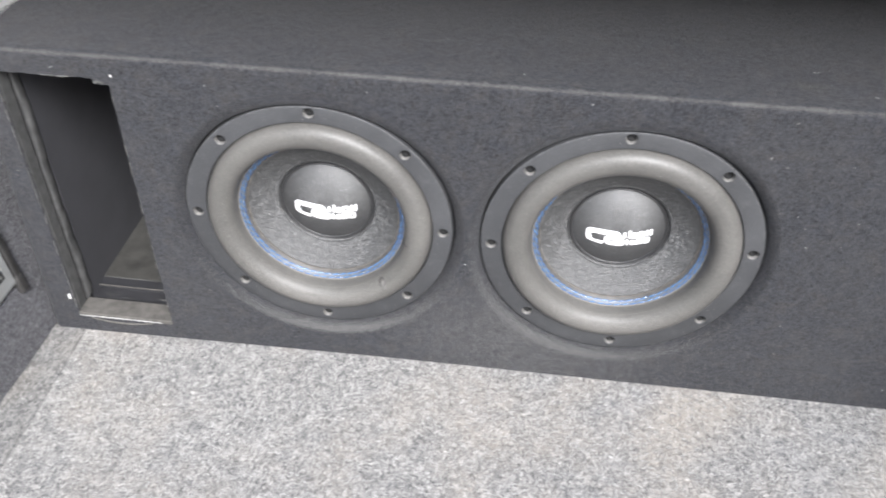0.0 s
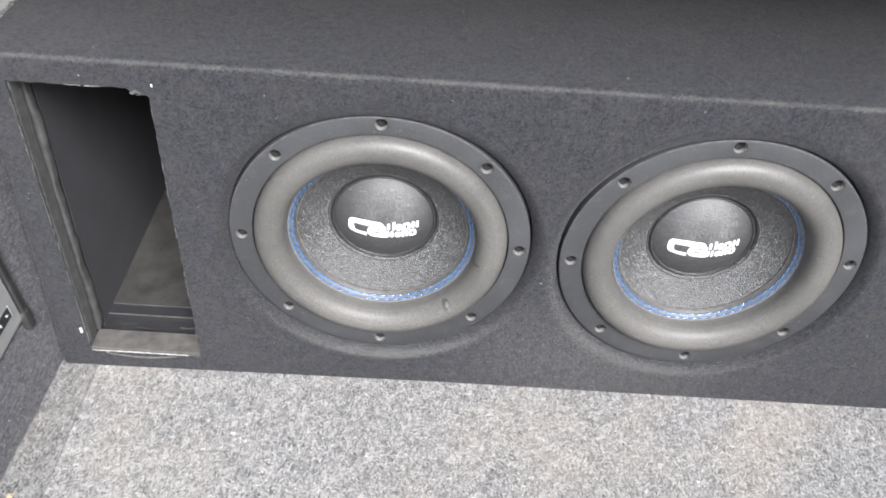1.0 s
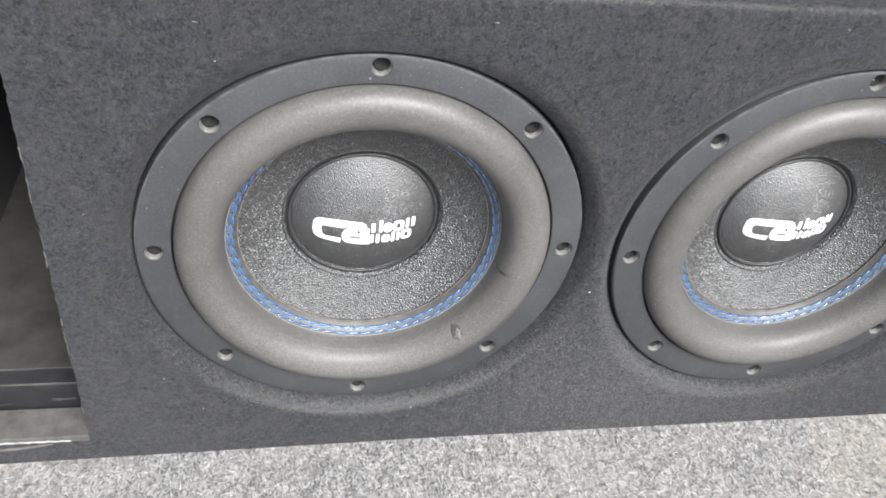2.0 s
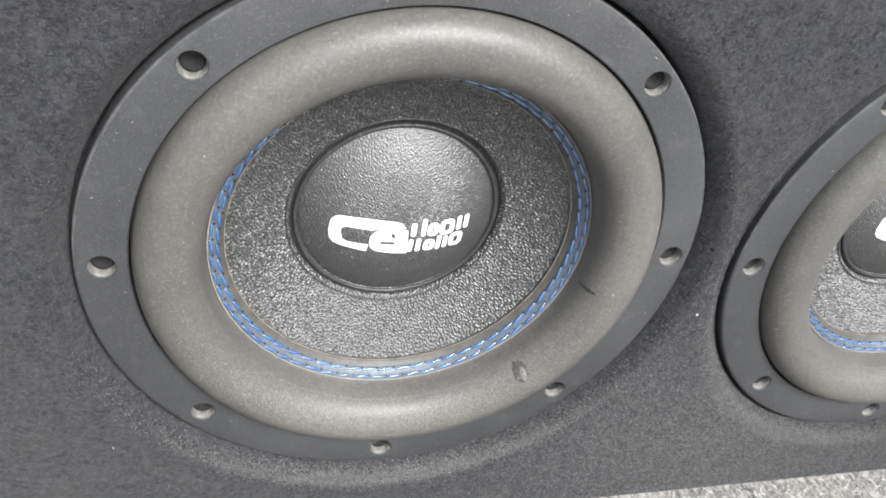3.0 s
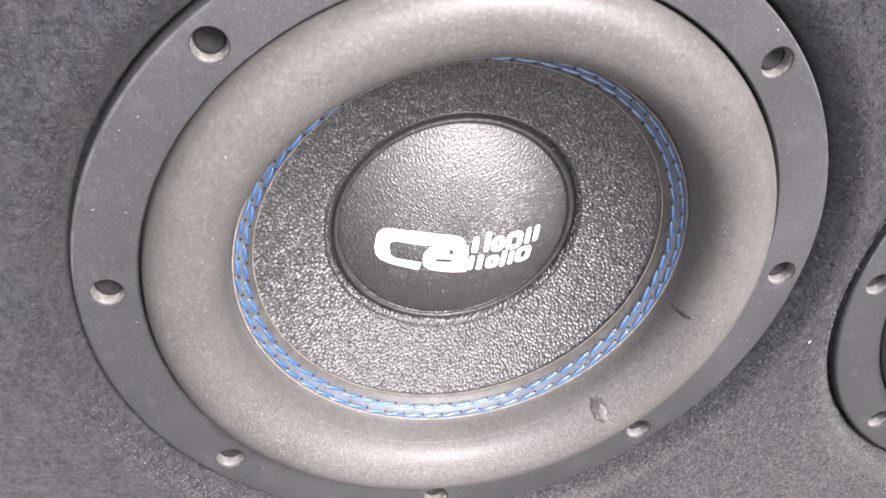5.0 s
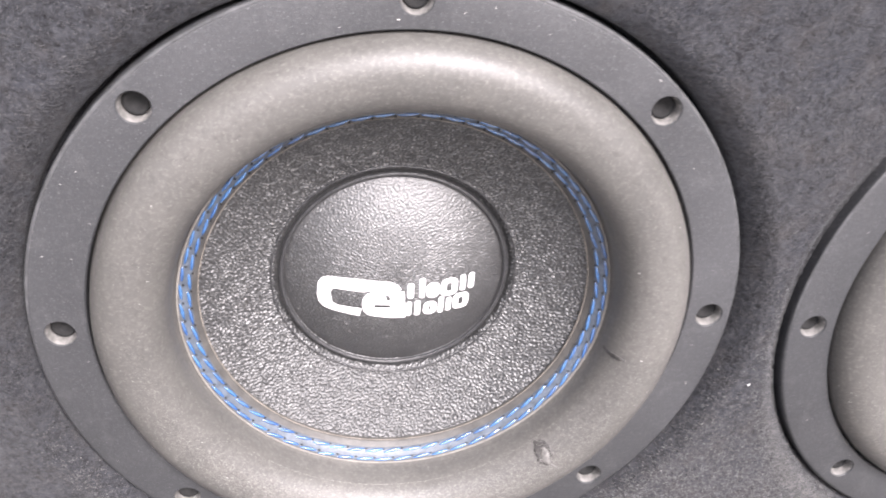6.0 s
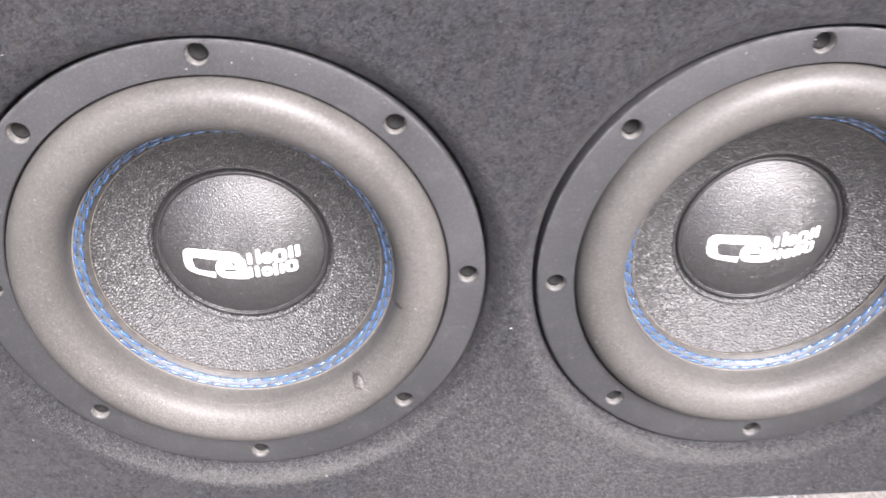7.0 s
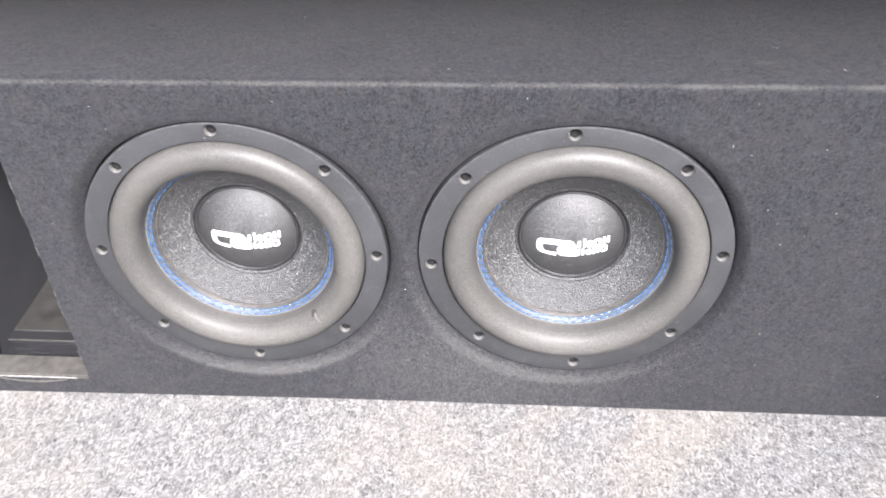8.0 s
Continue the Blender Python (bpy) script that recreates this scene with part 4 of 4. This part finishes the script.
turn = np.clip(rng.normal(0.75, 0.13, 16000), 0.3, 1.2)
tufts = rng.uniform(left_edge(TOP) + 0.012, X1 - 0.012, 90)
along = np.where(rng.random(16000) < 0.55, rng.uniform(left_edge(TOP) + 0.001, X1 - 0.001, 16000), rng.choice(tufts, 16000) + rng.uniform(-0.009, 0.009, 16000))
up = np.stack([np.zeros(16000), -np.cos(turn), np.sin(turn)], 1)
spots = np.stack([along, FRONT + R - R * np.cos(turn), TOP - R + R * np.sin(turn)], 1)
tagged(fibres("worn_edge_fuzz", spots, up, 0.0022, 0.00010, 0.00025, WORN_FIBRE, 15), "pale worn pile along the front top edge", "carpet fibres", kind="stuff")

n = 900
back = np.abs(rng.normal(0, 0.05, n)) + 0.002
spots = np.stack([np.full(n, left_edge(TOP)), back, np.full(n, TOP)], 1) + rng.normal(0, 0.0009, (n, 3))
up = np.stack([-rng.uniform(0.2, 1.0, n), -rng.uniform(0, 0.4, n), rng.uniform(0.1, 1.0, n)], 1)
up /= np.linalg.norm(up, axis=1)[:, None]
tagged(fibres("corner_tufts", spots, up, 0.0032, 0.00014, 0.0026, BOX_FIBRE, 24), "loose black pile sticking out along the box corner", "carpet fibres", kind="stuff")


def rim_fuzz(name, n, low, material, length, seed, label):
    """Pile that stands on the slope round the cut-outs; low: on the lower half alone, pale with dust and with the light
    on it painted in.
    """
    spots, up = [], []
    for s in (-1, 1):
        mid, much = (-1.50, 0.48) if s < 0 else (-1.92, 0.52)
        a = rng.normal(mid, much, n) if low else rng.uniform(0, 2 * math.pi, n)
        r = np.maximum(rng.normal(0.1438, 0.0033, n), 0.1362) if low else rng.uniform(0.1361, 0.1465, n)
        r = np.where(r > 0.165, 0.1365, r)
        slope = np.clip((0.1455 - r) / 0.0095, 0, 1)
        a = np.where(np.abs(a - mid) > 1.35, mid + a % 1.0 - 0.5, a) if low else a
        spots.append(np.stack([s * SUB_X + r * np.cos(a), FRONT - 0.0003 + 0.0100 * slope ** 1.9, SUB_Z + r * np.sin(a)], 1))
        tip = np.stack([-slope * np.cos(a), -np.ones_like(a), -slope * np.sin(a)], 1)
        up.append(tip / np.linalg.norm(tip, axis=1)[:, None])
    tagged(fibres(name, np.concatenate(spots), np.concatenate(up), length, 0.00012, 0.0004, material, seed), label, "carpet fibres", kind="stuff")


rim_fuzz("recess_fuzz", 16000, False, BOX_FIBRE, 0.0014, 16, "stretched black pile round the loudspeaker cut-outs")
rim_fuzz("pale_rim_fuzz", 25000, True, RIM_FIBRE, 0.0008, 19, "pale pile under the loudspeakers, painted for dust and light")

spots = scatter(55, (X0 + 0.01, FRONT - 0.0009, 0.01), (X1 - 0.01, FRONT - 0.0009, TOP - 0.01))
more = scatter(22, (0.20, FRONT - 0.0009, 0.20), (X1 - 0.02, FRONT - 0.0009, TOP - 0.01))
spots = np.concatenate([spots, more])
keep = ~((spots[:, 0] > PORT[0] - 0.003) & (spots[:, 0] < PORT[1] + 0.003))
for s in (-1, 1):
    keep &= np.hypot(spots[:, 0] - s * SUB_X, spots[:, 2] - SUB_Z) > 0.141
spots = spots[keep]
tagged(fibres("front_lint", spots, np.tile((0, -1.0, 0), (len(spots), 1)), 0.0016, 0.00026, 0.0004, LINT, 17), "specks of pale lint on the box", "lint", kind="stuff")
spots = scatter(30, (X0 + 0.01, 0.01, TOP + 0.0009), (X1 - 0.01, 0.22, TOP + 0.0009))
tagged(fibres("top_lint", spots, np.tile((0, 0, 1.0), (len(spots), 1)), 0.0020, 0.00032, 0.0004, LINT, 18), "specks of pale lint on the box top", "lint", kind="stuff")

spots = np.stack([rng.normal(0.286, 0.012, 420), rng.normal(0.032, 0.0045, 420), np.full(420, TOP + 0.0005)], 1)
tagged(fibres("scuff_fuzz", spots, np.tile((0, 0, 1.0), (420, 1)), 0.0022, 0.00018, 0.0008, WORN_FIBRE, 20), "pale scuffed patch of pile on the box top", "carpet fibres", kind="stuff")
# specks of dust on the loudspeakers
for seed, s in ((41, -1), (42, 1)):
    speck = np.random.default_rng(seed)
    r, a = np.concatenate([speck.uniform(0.088, 0.112, 34), speck.uniform(0.1155, 0.1310, 26)]), speck.uniform(0, 2 * math.pi, 60)
    y = np.array([roll_y(v) if v < 0.1146 else 0.0 for v in r]) - 0.0003
    slope = np.array([(roll_y(v + 0.0004) - roll_y(v - 0.0004)) / 0.0008 if v < 0.112 else 0.0 for v in r])
    spots = np.stack([s * SUB_X + r * np.cos(a), y, SUB_Z + r * np.sin(a)], 1)
    up = np.stack([slope * np.cos(a), -np.ones_like(a), slope * np.sin(a)], 1)
    up /= np.linalg.norm(up, axis=1)[:, None]
    tagged(fibres("dust_specks", spots, up, 0.0008, 0.00018, 0.0002, LINT, seed), "pale specks of dust and lint on the subwoofer", "dust", kind="stuff")

# Dust and the light on the lower roll, both put into pale specks.
for seed, s in ((61, -1), (62, 1)):
    speck = np.random.default_rng(seed)
    n = 22000
    a = speck.normal(-math.pi / 2, 0.62, n)
    r = np.clip(speck.normal(0.0955, 0.0048, n), 0.0868, 0.1085)
    y = np.array([roll_y(v) for v in r]) - 0.00012
    slope = np.array([(roll_y(v + 0.0004) - roll_y(v - 0.0004)) / 0.0008 for v in r])
    spots = np.stack([s * SUB_X + r * np.cos(a), y, SUB_Z + r * np.sin(a)], 1)
    up = np.stack([slope * np.cos(a), -np.ones_like(a), slope * np.sin(a)], 1)
    up /= np.linalg.norm(up, axis=1)[:, None]
    tagged(fibres("low_pale_specks", spots, up, 0.00034, 0.00019, 0.00006, PALE_SPECK, seed), "pale specks for dust and light low on the rubber surround", "dust", kind="stuff")

# flecks on the floor and single bright flecks on the box
spots = scatter(26, (-0.15, -0.34, 0.0020), (0.55, -0.02, 0.0024))
tagged(fibres("floor_lint", spots, np.tile((0, 0, 1.0), (len(spots), 1)), 0.0046, 0.0008, 0.0008, LINT, 51), "pale flecks of lint on the boot carpet", "lint", kind="stuff")
spots = np.array([(-0.4690, FRONT - 0.0008, 0.1172), (-0.3797, FRONT - 0.0008, 0.3380), (-0.3247, FRONT - 0.0008, 0.3330), (0.0, FRONT - 0.0008, 0.1500)])
tagged(fibres("white_flecks", spots, np.tile((0, -1.0, 0), (4, 1)), 0.0020, 0.0006, 0.0005, WHITE_INK, 52), "single white flecks on the box front", "lint", kind="stuff")

n = 70000
spots = np.stack([rng.normal(0.060, 0.085, n), np.full(n, FRONT - 0.0003), np.abs(rng.normal(0.055, 0.040, n)) + 0.003], 1)
for s in (-1, 1):
    spots = spots[np.hypot(spots[:, 0] - s * SUB_X, spots[:, 2] - SUB_Z) > 0.1475]
tagged(fibres("pale_front_fuzz", spots, np.tile((0, -1.0, 0), (len(spots), 1)), 0.0010, 0.00012, 0.0004, RIM_FIBRE, 53), "pale pile low on the box front", "carpet fibres", kind="stuff")
spots = scatter(1100, (0, -0.30, 0.006), (0, 0.06, 0.29))
hole = (spots[:, 1] > AMP_HOLE[0]) & (spots[:, 1] < AMP_HOLE[1] + 0.006) & (spots[:, 2] > AMP_HOLE[2] - 0.016)
spots = spots[~hole]
spots[:, 0] = -0.474 - 0.11 * spots[:, 2] + 0.0012
tagged(fibres("side_lint", spots, np.tile((0.994, 0, 0.11), (len(spots), 1)), 0.0018, 0.00030, 0.0005, LINT, 54), "pale specks in the side carpet", "lint", kind="stuff")
bm = bmesh.new()
bmesh.ops.create_icosphere(bm, subdivisions=2, radius=0.0034)
for v in bm.verts:
    v.co *= 1 + 0.25 * math.sin(900 * v.co.x + 700 * v.co.z)
    v.co.z = max(v.co.z * 0.7, -0.0012)
    v.co = Vector((-0.4640, -0.1607, -0.0030)) + v.co * 0.8
tagged(mesh_object("crumb", bm, CRUMB), "small beige crumb on the boot carpet", "crumb")
